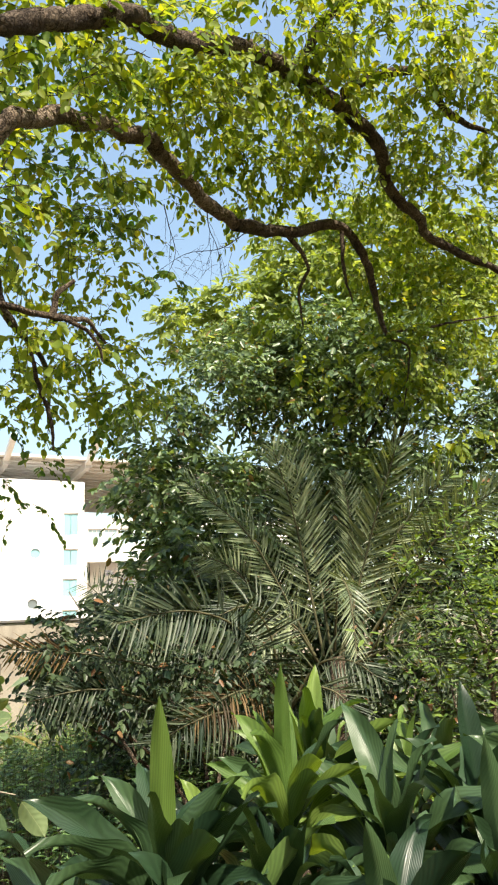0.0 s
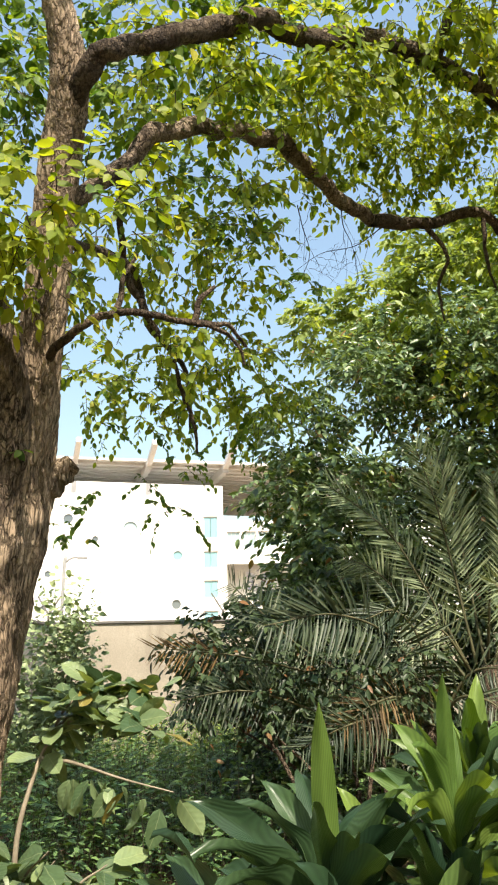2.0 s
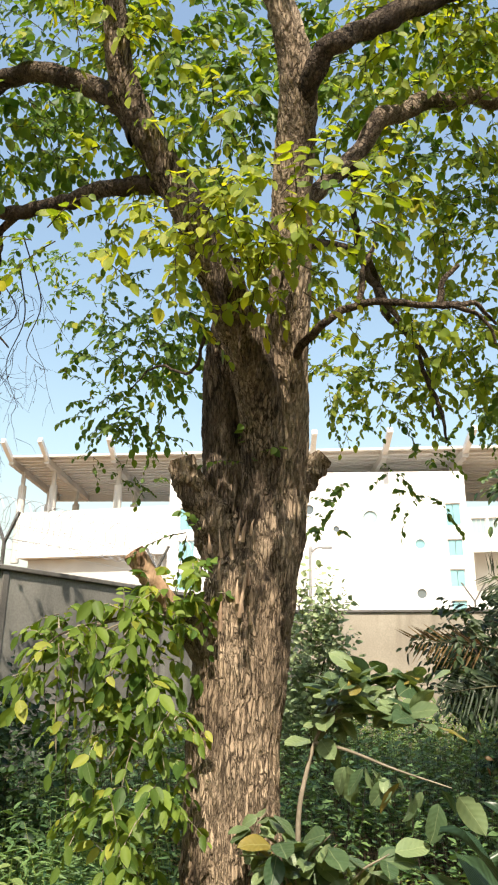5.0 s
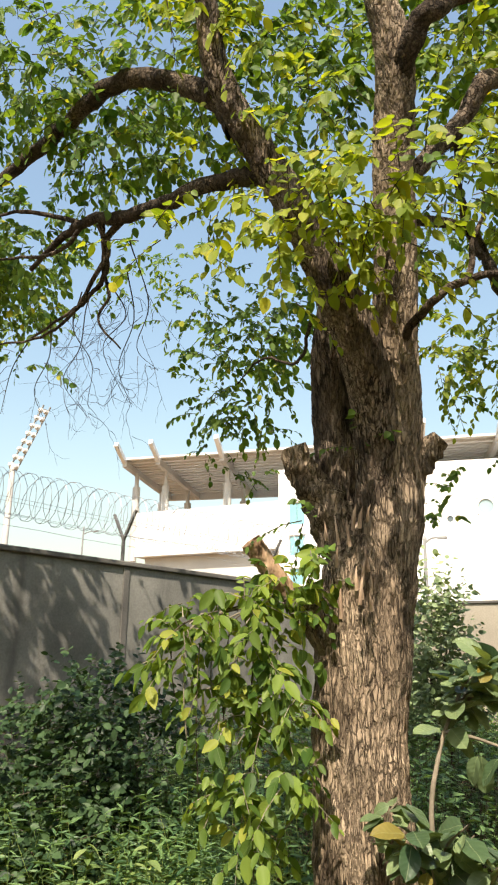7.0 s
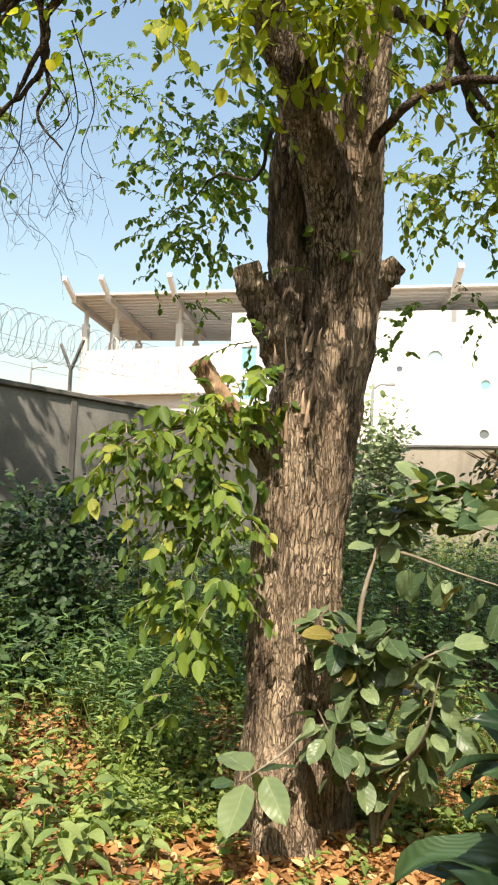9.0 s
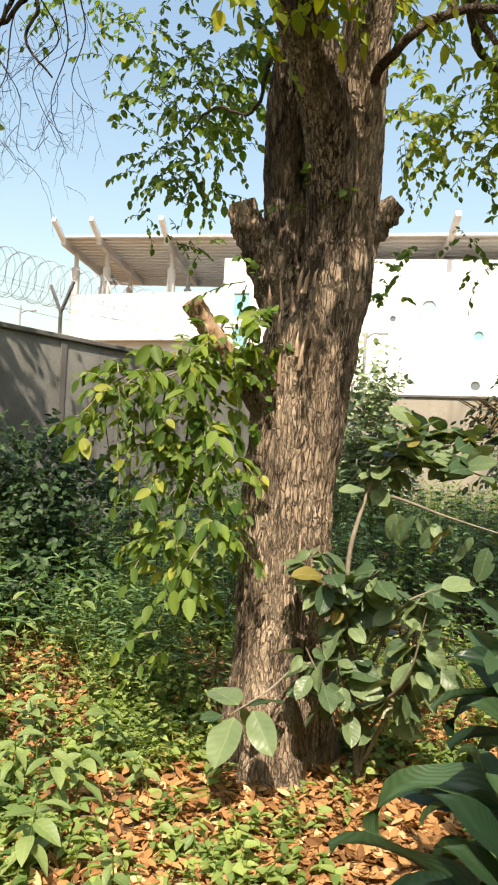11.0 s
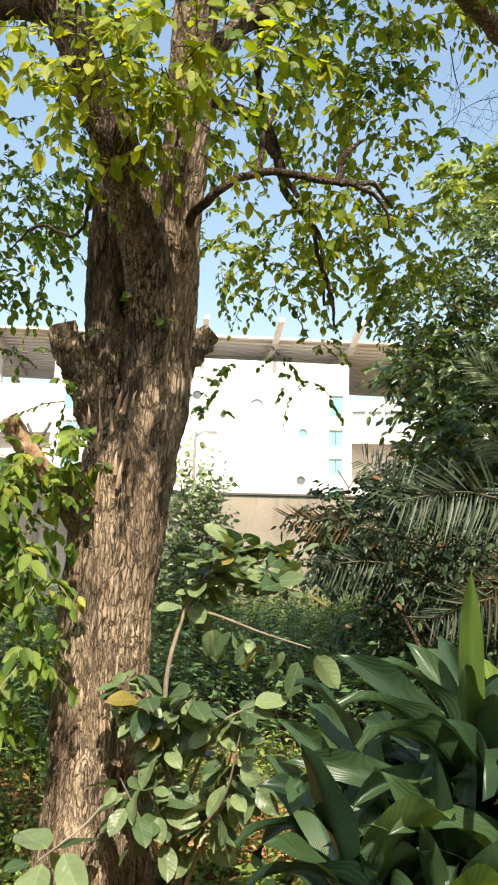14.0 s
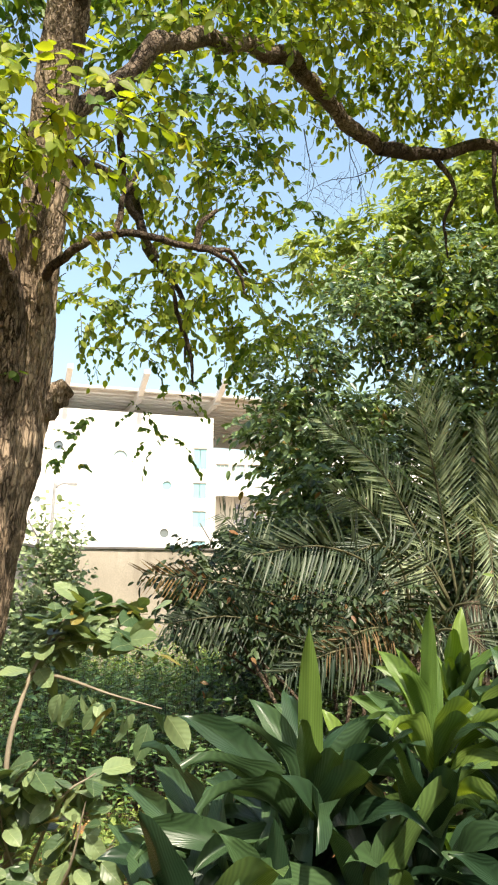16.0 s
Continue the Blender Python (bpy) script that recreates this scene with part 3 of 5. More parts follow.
    box(bm, x - 0.16, x + 0.16, B + 0.0, B + 11.5, z - 0.42, z - 0.002)
    part("beam", skewed(bm), GREY, building)
    bm = bmesh.new()
    box(bm, -0.15, 0.15, -1.15, 1.2, -0.16, 0.16, pose(x, B - 0.75, z + 0.25, -22, 0, 0))
    part("beam_end", skewed(bm), WHITE, building)
for x in (-27.6, -25.2, -20.4):
    for y in (B + 2.0, B + 8.0):
        bm = bmesh.new()
        z = roof_z(x) - 0.43
        for r, low, high in ((0.30, 8.5, z - 1.0), (0.17, z - 1.0, z)):
            bmesh.ops.create_cone(bm, cap_ends=True, segments=16, radius1=r, radius2=r, depth=high - low, matrix=pose(x, y, (high + low) / 2))
        part("column", skewed(bm), GREY, building)


def floodlight_mast(x, y):
    mast = thing("floodlight_mast", (x, y, 0), "tall white floodlight mast with a leaning lamp panel", "floodlight")
    v, f = tube([(x, y, 0), (x, y, 10), (x, y, 23)], [0.42, 0.38, 0.3], 12, 2)
    part("mast", mesh_of("mast", v, f, True), GREY, mast)
    head = Matrix.Translation((x, y, 22.4)) @ pose(0, 0, 0, -8, 22, 0)
    bm = bmesh.new()
    for u in (-0.55, 0.55):
        box(bm, u - 0.06, u + 0.06, -0.08, 0.08, 0, 8.2, head)
    for k in range(8):
        box(bm, -0.6, 0.6, -0.06, 0.06, 0.4 + k, 0.5 + k, head)
    part("rack", bm, POLE, mast)
    for k in range(8):
        for u in (-0.42, 0.42):
            bm = bmesh.new()
            bmesh.ops.create_cone(bm, cap_ends=True, segments=12, radius1=0.34, radius2=0.2, depth=0.35, matrix=head @ pose(u, -0.25, 0.45 + k, 90, 0, 0))
            part("lamp", bm, GREY, mast)


floodlight_mast(-56.8, 60.0)


def street_lamp(x, y, z, arm, label):
    lamp = thing("street_lamp", (x, y, 0), label, "street lamp", "lamps beyond the wall")
    v, f = tube([(x, y, 0), (x, y, z - 0.35), (x + 0.06, y, z - 0.1), (x + arm * 0.5, y, z), (x + arm, y, z + 0.02)], [0.05, 0.04, 0.03, 0.025, 0.025], 8, 5)
    part("pole", mesh_of("pole", v, f, True), POLE, lamp)
    bm = bmesh.new()
    box(bm, x + arm - 0.03, x + arm + 0.22, y - 0.06, y + 0.06, z - 0.03, z + 0.03)
    part("lamp_head", bm, POLE, lamp)


street_lamp(-3.70, 19.0, 4.88, 0.36, "slim grey street lamp with a curved arm")
street_lamp(-23.2, 30.0, 8.15, 0.7, "slim grey street lamp with a straight arm")


# ---- the large tree ----
tree = thing("tree", (-1.0, 3.45, 0), "old forked tree with flaking brown bark and bright green leaves", "tree")


def bark_swell(c, a, r):
    p = Vector(c)
    low = max(0.0, 0.75 - p.z) / 0.75
    lobes = 1 + low * low * (0.22 + 0.20 * math.sin(a * 3 + 0.8) + 0.10 * math.sin(a * 5))
    broad = 0.07 * noise.noise(p * 3.0) + 0.045 * noise.noise(p * 7.0)
    q = Vector((p.x * 36, p.y * 36, p.z * 7.5))
    ridge = 1 - abs(noise.noise(q)) * 2.2
    fine = noise.noise(Vector((p.x * 70, p.y * 70, p.z * 22)))
    hollow = 0.0
    if p.z < 1.0:
        off = (math.degrees(math.atan2(p.y - 3.48, p.x + 1.03)) + 30) / 25
        hollow = 0.085 * math.exp(-off ** 4) * min(1.0, (1.0 - p.z) * 2.2)
    return r * lobes * (1 + broad) - hollow + 0.009 * ridge + 0.006 * fine - 0.005


v, f = tube([(-1.00, 3.46, -0.12), (-1.03, 3.48, 0.32), (-1.06, 3.55, 0.8), (-1.08, 3.60, 1.36), (-1.035, 3.62, 1.82), (-1.0, 3.63, 2.08), (-0.985, 3.63, 2.26), (-0.98, 3.62, 2.36)],
            [0.24, 0.235, 0.228, 0.23, 0.238, 0.24, 0.205, 0.06], 180, 30, swell=bark_swell)
trunk = part("trunk", mesh_of("trunk", v, f, True), BARK, tree, "thick trunk with plated flaking brown bark")


def bough(name, points, radii, sides=20, per=8, rough=0.10, material=None, detail=9.0, label="", cap=True):
    line, at = smooth_path(points, per)
    if name == "limb":
        ends = np.minimum(1, np.minimum(at, at[-1] - at) * 2)[:, None]
        line = line + ends * 0.5 * np.interp(at, np.arange(len(radii)), radii)[:, None] * np.array([noise.noise_vector(Vector(q) * 5.5) for q in line])
        line = line + ends * 0.016 * np.array([noise.noise_vector(Vector(q) * 11) for q in line])
    v, f = tube(line, np.interp(at, np.arange(len(radii)), radii), sides, 1, rough, detail, cap)
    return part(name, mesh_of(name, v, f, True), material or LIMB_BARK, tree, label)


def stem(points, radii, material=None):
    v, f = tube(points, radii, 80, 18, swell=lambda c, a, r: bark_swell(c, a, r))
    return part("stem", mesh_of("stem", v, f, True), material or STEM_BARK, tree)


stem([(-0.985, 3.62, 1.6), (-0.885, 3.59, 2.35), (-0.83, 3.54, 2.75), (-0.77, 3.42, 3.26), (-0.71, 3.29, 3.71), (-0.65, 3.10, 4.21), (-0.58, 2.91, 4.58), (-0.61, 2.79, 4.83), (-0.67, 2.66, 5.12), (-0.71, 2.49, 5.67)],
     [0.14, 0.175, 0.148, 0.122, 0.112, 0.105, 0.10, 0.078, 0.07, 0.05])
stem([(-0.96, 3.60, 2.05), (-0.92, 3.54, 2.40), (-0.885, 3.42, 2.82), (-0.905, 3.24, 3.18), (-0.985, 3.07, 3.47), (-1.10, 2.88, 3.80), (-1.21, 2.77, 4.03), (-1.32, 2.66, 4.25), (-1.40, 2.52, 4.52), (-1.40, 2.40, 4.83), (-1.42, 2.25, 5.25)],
     [0.10, 0.125, 0.115, 0.118, 0.112, 0.092, 0.08, 0.074, 0.065, 0.055, 0.04], DARK_BARK)
stem([(-1.05, 3.62, 1.6), (-1.12, 3.62, 2.3), (-1.145, 3.60, 2.64), (-1.16, 3.57, 3.00), (-1.14, 3.50, 3.30), (-1.07, 3.38, 3.58), (-1.02, 3.22, 3.80)], [0.10, 0.118, 0.126, 0.118, 0.108, 0.085, 0.05], DARK_BARK)
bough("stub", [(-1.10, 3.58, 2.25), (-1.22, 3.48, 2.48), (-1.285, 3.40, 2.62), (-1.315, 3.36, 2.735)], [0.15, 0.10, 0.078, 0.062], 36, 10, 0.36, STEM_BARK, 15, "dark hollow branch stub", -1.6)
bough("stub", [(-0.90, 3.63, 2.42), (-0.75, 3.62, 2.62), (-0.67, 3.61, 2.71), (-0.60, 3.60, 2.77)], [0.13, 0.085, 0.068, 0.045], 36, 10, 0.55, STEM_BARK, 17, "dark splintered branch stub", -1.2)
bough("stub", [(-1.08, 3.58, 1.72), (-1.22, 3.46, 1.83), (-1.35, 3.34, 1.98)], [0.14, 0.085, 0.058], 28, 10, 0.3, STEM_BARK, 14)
bough("cut_branch", [(-1.33, 3.36, 1.96), (-1.40, 3.27, 2.08), (-1.475, 3.18, 2.215)], [0.046, 0.050, 0.052], 32, 12, 0.22, CUT_WOOD, 26, "sawn branch of bare pitted wood", 0.02)

TORN = surface("torn_wood", (0.28, 0.185, 0.12), (0.60, 0.44, 0.31), 0.85, 70, 9, 0.004, stain=(0.12, 0.07, 0.045), stretch=(1, 1, 0.3))
cracked = random.Random(3)
for k in range(14):
    x, z = cracked.uniform(-1.17, -0.90), cracked.uniform(1.86, 2.34)
    y = 3.60 - math.sqrt(max(0.0, 0.25 ** 2 - (x + 1.0) ** 2))
    h, lean = cracked.uniform(0.05, 0.13), cracked.uniform(-0.01, 0.035)
    bough("torn_splinter", [(x, y + 0.02, z - 0.02), (x + lean * 0.5, y - 0.002, z + h * 0.5), (x + lean, y - cracked.uniform(-0.005, 0.015), z + h)], [0.011, cracked.uniform(0.005, 0.011), 0.002], 6, 4, 0.4, TORN, 30)

BOUGHS = {
    "upper": ([(-0.58, 2.97, 4.44), (-0.43, 2.80, 4.61), (-0.19, 2.89, 4.84), (0.13, 3.09, 5.14), (0.47, 3.30, 5.47), (0.80, 3.62, 5.68), (1.31, 3.91, 5.99), (1.85, 4.26, 6.19)], [0.06, 0.064, 0.064, 0.068, 0.072, 0.076, 0.078, 0.078]),
    "upper_end": ([(1.85, 4.26, 6.19), (2.41, 4.53, 6.12), (2.71, 4.68, 6.00), (2.92, 4.96, 5.79), (3.25, 5.12, 5.60), (3.51, 5.28, 5.46), (4.19, 5.37, 5.26), (4.96, 5.49, 5.0)], [0.078, 0.075, 0.068, 0.062, 0.055, 0.048, 0.036, 0.02]),
    "lower": ([(-0.66, 3.17, 4.0), (-0.35, 3.35, 4.43), (-0.17, 3.40, 4.70), (0.18, 3.76, 5.06), (0.54, 4.08, 5.27), (0.84, 4.39, 5.32), (1.13, 4.74, 5.30), (1.45, 4.95, 5.22)], [0.05, 0.062, 0.064, 0.068, 0.07, 0.07, 0.068, 0.064]),
    "lower_end": ([(1.45, 4.95, 5.22), (2.01, 5.25, 5.41), (2.57, 5.38, 5.63), (2.90, 5.57, 5.34), (3.09, 5.84, 4.94), (3.22, 5.94, 4.75)], [0.066, 0.06, 0.052, 0.044, 0.034, 0.026]),
    "lower_twig": ([(1.98, 5.25, 5.42), (2.21, 5.35, 5.15), (2.15, 5.50, 4.94), (2.21, 5.63, 4.66)], [0.035, 0.028, 0.022, 0.012]),
    "drooping": ([(2.60, 5.40, 5.60), (2.62, 5.5, 5.2), (2.72, 5.6, 4.95)], [0.035, 0.025, 0.012]),
    "far_twig": ([(3.21, 5.91, 4.80), (3.72, 5.79, 4.86), (4.34, 5.72, 4.96)], [0.026, 0.02, 0.01]),
    "hanging_twig": ([(3.22, 5.94, 4.75), (3.38, 5.87, 4.60), (3.36, 6.10, 4.09)], [0.022, 0.018, 0.008]),
    "rising": ([(1.90, 4.25, 6.21), (1.95, 4.00, 6.36), (2.09, 3.78, 6.48), (2.17, 3.52, 6.64)], [0.055, 0.045, 0.04, 0.03]),
    "side": ([(2.33, 4.42, 6.24), (2.55, 4.41, 6.42), (3.02, 4.36, 6.51), (3.39, 4.53, 6.26), (3.77, 4.54, 6.14)], [0.06, 0.05, 0.042, 0.034, 0.02]),
}
for key, (points, radii) in BOUGHS.items():
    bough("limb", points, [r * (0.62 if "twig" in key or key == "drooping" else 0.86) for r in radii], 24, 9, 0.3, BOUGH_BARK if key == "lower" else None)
MORE = {
    "bent": ([(-0.79, 3.44, 3.18), (-0.56, 3.21, 3.32), (-0.42, 3.19, 3.40), (-0.20, 3.25, 3.44), (0.05, 3.33, 3.42), (0.21, 3.41, 3.46), (0.32, 3.55, 3.40)], [0.026, 0.022, 0.020, 0.018, 0.017, 0.013, 0.008]),
    "bent_up": ([(0.04, 3.33, 3.42), (0.07, 3.31, 3.55), (0.15, 3.32, 3.64)], [0.02, 0.016, 0.01]),
    "bent_rise": ([(-0.35, 3.21, 3.42), (-0.31, 3.20, 3.61), (-0.25, 3.22, 3.77)], [0.018, 0.014, 0.008]),
    "behind": ([(-0.66, 3.25, 3.88), (-0.40, 4.23, 4.30), (-0.36, 5.06, 4.34), (-0.10, 6.0, 4.34), (-0.08, 6.8, 4.05)], [0.034, 0.03, 0.028, 0.022, 0.012]),
    "west": ([(-1.22, 2.80, 4.0), (-1.55, 2.86, 4.09), (-1.94, 2.99, 4.17), (-2.33, 3.10, 4.25), (-2.73, 3.17, 4.34), (-3.27, 3.38, 4.26)], [0.055, 0.046, 0.045, 0.04, 0.03, 0.016]),
    "west_high": ([(-1.34, 2.68, 4.22), (-1.47, 2.70, 4.46), (-1.79, 2.70, 4.72), (-2.16, 2.74, 4.89), (-2.52, 2.89, 4.96), (-2.95, 3.04, 4.95), (-3.50, 3.21, 4.93)], [0.07, 0.062, 0.056, 0.054, 0.05, 0.048, 0.04]),
    "west_low": ([(-2.30, 3.12, 4.26), (-2.54, 3.25, 4.25), (-2.72, 3.48, 4.14), (-3.00, 3.61, 4.05), (-3.51, 3.70, 3.91)], [0.025, 0.022, 0.018, 0.014, 0.008]),
    "west_fork": ([(-2.53, 3.14, 4.28), (-2.53, 3.25, 4.13), (-2.70, 3.30, 3.96), (-2.78, 3.35, 3.88), (-3.13, 3.40, 3.73), (-3.58, 3.45, 3.77)], [0.018, 0.016, 0.014, 0.012, 0.010, 0.006]),
    "west_drop": ([(-2.50, 3.14, 4.28), (-2.58, 3.30, 4.05), (-2.56, 3.35, 3.87), (-2.68, 3.40, 3.76), (-2.52, 3.45, 3.55)], [0.016, 0.013, 0.011, 0.009, 0.005]),
    "west_fine": ([(-2.66, 3.16, 4.32), (-2.92, 3.20, 4.20), (-3.46, 3.25, 4.31)], [0.016, 0.014, 0.008]),
    "west_rise": ([(-2.62, 3.16, 4.31), (-3.10, 3.15, 4.53), (-3.45, 3.20, 4.63)], [0.018, 0.015, 0.01]),
    "inner": ([(-0.35, 3.36, 4.43), (-0.40, 3.62, 4.28), (-0.39, 3.90, 4.09), (-0.31, 3.95, 3.91), (-0.19, 4.00, 3.71)], [0.02, 0.02, 0.024, 0.026, 0.014]),
    "bent_fall": ([(0.05, 3.33, 3.42), (0.18, 3.36, 3.41), (0.26, 3.40, 3.34), (0.30, 3.44, 3.24)], [0.014, 0.012, 0.009, 0.006]),
    "dangling": ([(-0.12, 4.40, 3.72), (-0.05, 4.60, 3.51), (0.01, 4.65, 3.32), (0.03, 4.70, 3.15)], [0.014, 0.016, 0.013, 0.008]),
    "north": ([(-1.10, 3.50, 3.45), (-1.32, 3.70, 3.62), (-1.60, 4.2, 3.60), (-2.0, 4.5, 3.82), (-2.36, 4.84, 3.80)], [0.015, 0.013, 0.011, 0.009, 0.005]),
}
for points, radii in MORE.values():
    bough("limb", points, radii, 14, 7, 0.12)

DROOP = [(3.32, 6.20, 4.63, 0.34, 0.20), (3.72, 6.20, 4.33, 0.30, 0.20), (2.83, 6.20, 4.11, 0.22, 0.16), (2.51, 6.20, 4.53, 0.26, 0.16), (4.37, 6.20, 4.67, 0.34, 0.22), (3.90, 6.20, 3.84, 0.26, 0.16), (2.20, 6.20, 5.08, 0.28, 0.14), (3.58, 6.20, 5.16, 0.36, 0.18)]
SPRIGS = [(-0.98, 3.4, 2.72, 0.09, 0.06), (-1.2, 3.3, 2.3, 0.08, 0.05), (-1.22, 3.22, 2.06, 0.09, 0.07), (-0.72, 3.3, 3.62, 0.1, 0.08)]
CROWN = {
    "right": [(0.03, 3.41, 5.19, 0.43, 0.27), (0.75, 3.75, 5.52, 0.56, 0.34), (1.57, 3.72, 6.04, 0.61, 0.33), (1.86, 4.69, 6.15, 0.64, 0.37), (2.53, 3.83, 6.24, 0.61, 0.41), (3.31, 3.96, 6.39, 0.49, 0.49), (3.41, 4.57, 6.21, 0.63, 0.46),
              (2.70, 5.25, 6.24, 0.70, 0.41), (1.71, 5.39, 6.03, 0.56, 0.34), (1.16, 4.91, 6.12, 0.53, 0.32), (3.85, 5.45, 6.06, 0.69, 0.50), (3.43, 6.22, 5.92, 0.71, 0.45), (4.32, 6.23, 5.50, 0.60, 0.46), (3.41, 6.01, 4.54, 0.40, 0.40)],
    "hanging": [(0.10, 3.85, 4.70, 0.43, 0.27), (-0.11, 4.11, 4.32, 0.27, 0.27), (0.33, 4.31, 4.58, 0.29, 0.29), (0.05, 4.04, 3.65, 0.32, 0.25), (-0.13, 4.99, 3.70, 0.30, 0.21), (0.31, 5.00, 3.95, 0.26, 0.26), (0.72, 4.63, 5.28, 0.28, 0.28), (0.64, 5.90, 4.10, 0.25, 0.20)],
    "front": [(-1.19, 2.85, 3.75, 0.15, 0.1), (-0.95, 2.85, 3.72, 0.16, 0.1), (-0.73, 2.85, 3.53, 0.16, 0.11), (-0.90, 2.85, 3.47, 0.15, 0.09), (-1.08, 2.85, 3.35, 0.13, 0.08), (-0.61, 2.85, 3.60, 0.15, 0.1), (-0.65, 2.85, 3.36, 0.12, 0.08), (-1.16, 2.85, 3.58, 0.13, 0.08), (-1.55, 2.50, 4.90, 0.30, 0.28), (-1.20, 2.50, 5.10, 0.28, 0.24), (-0.52, 2.66, 3.62, 0.40, 0.13), (-1.01, 2.68, 3.57, 0.25, 0.14), (-0.23, 2.80, 3.81, 0.17, 0.12), (-1.28, 2.70, 4.74, 0.31, 0.31), (-1.05, 2.80, 4.30, 0.2, 0.24), (-0.95, 2.62, 3.70, 0.28, 0.15), (-0.67, 2.70, 3.52, 0.30, 0.11), (-1.61, 2.62, 3.61, 0.23, 0.12), (-1.5, 2.7, 4.15, 0.2, 0.2)],
    "middle": [(-1.64, 3.28, 4.35, 0.29, 0.29), (-0.38, 3.59, 4.77, 0.23, 0.26), (-1.0, 3.7, 4.6, 0.3, 0.3), (-0.9, 4.0, 4.1, 0.25, 0.3),
               (0.14, 5.36, 4.27, 0.52, 0.28), (0.33, 4.93, 4.63, 0.36, 0.32), (-0.17, 4.54, 4.52, 0.34, 0.25), (0.54, 6.30, 4.07, 0.37, 0.21), (-0.45, 5.69, 3.98, 0.44, 0.29), (0.88, 6.37, 4.37, 0.27, 0.27), (-0.76, 4.93, 3.88, 0.26, 0.39)],
    "west": [(-2.36, 2.97, 4.86, 0.55, 0.31), (-2.69, 2.71, 5.13, 0.45, 0.28), (-1.81, 2.91, 4.96, 0.41, 0.26), (-1.42, 2.93, 4.41, 0.27, 0.27), (-0.95, 3.10, 4.60, 0.25, 0.26), (-0.41, 3.35, 4.03, 0.22, 0.28),
             (-0.25, 3.48, 4.56, 0.21, 0.25), (-3.29, 3.32, 4.49, 0.30, 0.21), (-2.47, 3.33, 4.74, 0.37, 0.24), (-2.41, 4.82, 4.22, 0.42, 0.28), (-2.40, 5.24, 3.87, 0.39, 0.29), (-2.93, 5.43, 3.92, 0.21, 0.26), (-4.09, 4.32, 4.22, 0.25, 0.25)],
    "high_east": [(-0.23, 4.93, 7.19, 0.88, 0.47), (0.77, 5.19, 7.61, 0.94, 0.5), (1.92, 5.26, 8.0, 1.0, 0.53), (3.0, 4.94, 7.86, 1.0, 0.53), (3.99, 4.56, 7.63, 1.0, 0.6), (0.22, 5.77, 7.07, 0.75, 0.44), (1.56, 5.95, 7.44, 0.86, 0.46),
                  (2.86, 5.95, 7.73, 0.91, 0.49), (4.1, 5.49, 7.49, 0.91, 0.56)],
    # next two: unseen leaves added out of view to shade trunk and wall
    "overhead": [(-2.6, 1.7, 5.6, 0.7, 0.3), (-1.6, 1.6, 5.8, 0.7, 0.3), (-0.5, 1.7, 5.9, 0.7, 0.3), (0.6, 1.9, 6.2, 0.8, 0.3)],
    "wall_side": [(-5.4, 3.2, 5.4, 0.7, 0.3), (-6.2, 4.2, 5.6, 0.7, 0.3), (-5.3, 4.6, 5.5, 0.6, 0.3), (-6.4, 3.0, 5.6, 0.7, 0.3), (-5.6, 5.6, 5.7, 0.6, 0.3), (-6.6, 5.4, 5.6, 0.6, 0.3), (-5.2, 2.2, 5.4, 0.7, 0.3), (-6.4, 1.8, 5.6, 0.7, 0.3), (-7.2, 3.6, 5.7, 0.7, 0.3)],
    "beyond": [(-4.3, 5.6, 5.7, 0.5, 0.25), (-4.9, 5.0, 5.6, 0.5, 0.25), (-3.8, 6.4, 6.0, 0.5, 0.25), (-4.6, 6.8, 6.3, 0.5, 0.25), (-4.4, 4.4, 5.5, 0.4, 0.25)],
    "behind_trunk": [(-2.72, 5.0, 4.60, 0.28, 0.22), (-2.34, 5.0, 4.18, 0.26, 0.2), (-2.49, 5.05, 3.8, 0.22, 0.18), (-2.62, 5.1, 3.52, 0.14, 0.12), (-2.09, 5.0, 4.33, 0.26, 0.22), (-2.98, 5.0, 4.09, 0.18, 0.16), (-2.2, 5.1, 3.55, 0.12, 0.12),
                     (-0.75, 5.2, 3.99, 0.22, 0.18), (-0.8, 5.2, 3.58, 0.16, 0.14), (-0.57, 5.2, 3.74, 0.16, 0.14), (-0.36, 5.25, 3.56, 0.14, 0.1), (-0.17, 5.2, 4.0, 0.22, 0.16), (0.42, 5.2, 3.72, 0.16, 0.12),
                     (-2.10, 4.70, 4.79, 0.22, 0.16), (-1.75, 4.70, 4.93, 0.22, 0.14), (-2.42, 4.70, 4.63, 0.2, 0.14), (-1.57, 4.70, 4.51, 0.18, 0.14), (-1.73, 4.70, 4.24, 0.2, 0.14), (-1.40, 4.70, 4.81, 0.18, 0.14), (-2.61, 4.70, 4.44, 0.16, 0.12), (-2.05, 4.70, 4.40, 0.2, 0.14), (-1.39, 4.70, 4.05, 0.14, 0.12), (-2.91, 4.70, 4.40, 0.14, 0.1)],
    "droop_east": DROOP,
    "sprigs": SPRIGS,
    "drops": [(-0.8, 5.35, 2.93, 0.12, 0.11), (-0.97, 5.35, 2.78, 0.1, 0.07), (-0.28, 5.8, 3.02, 0.14, 0.12), (-0.05, 5.82, 2.94, 0.09, 0.09), (0.27, 6.12, 3.74, 0.2, 0.15), (-0.42, 5.74, 3.2, 0.12, 0.07), (-0.09, 5.89, 3.48, 0.17, 0.12),
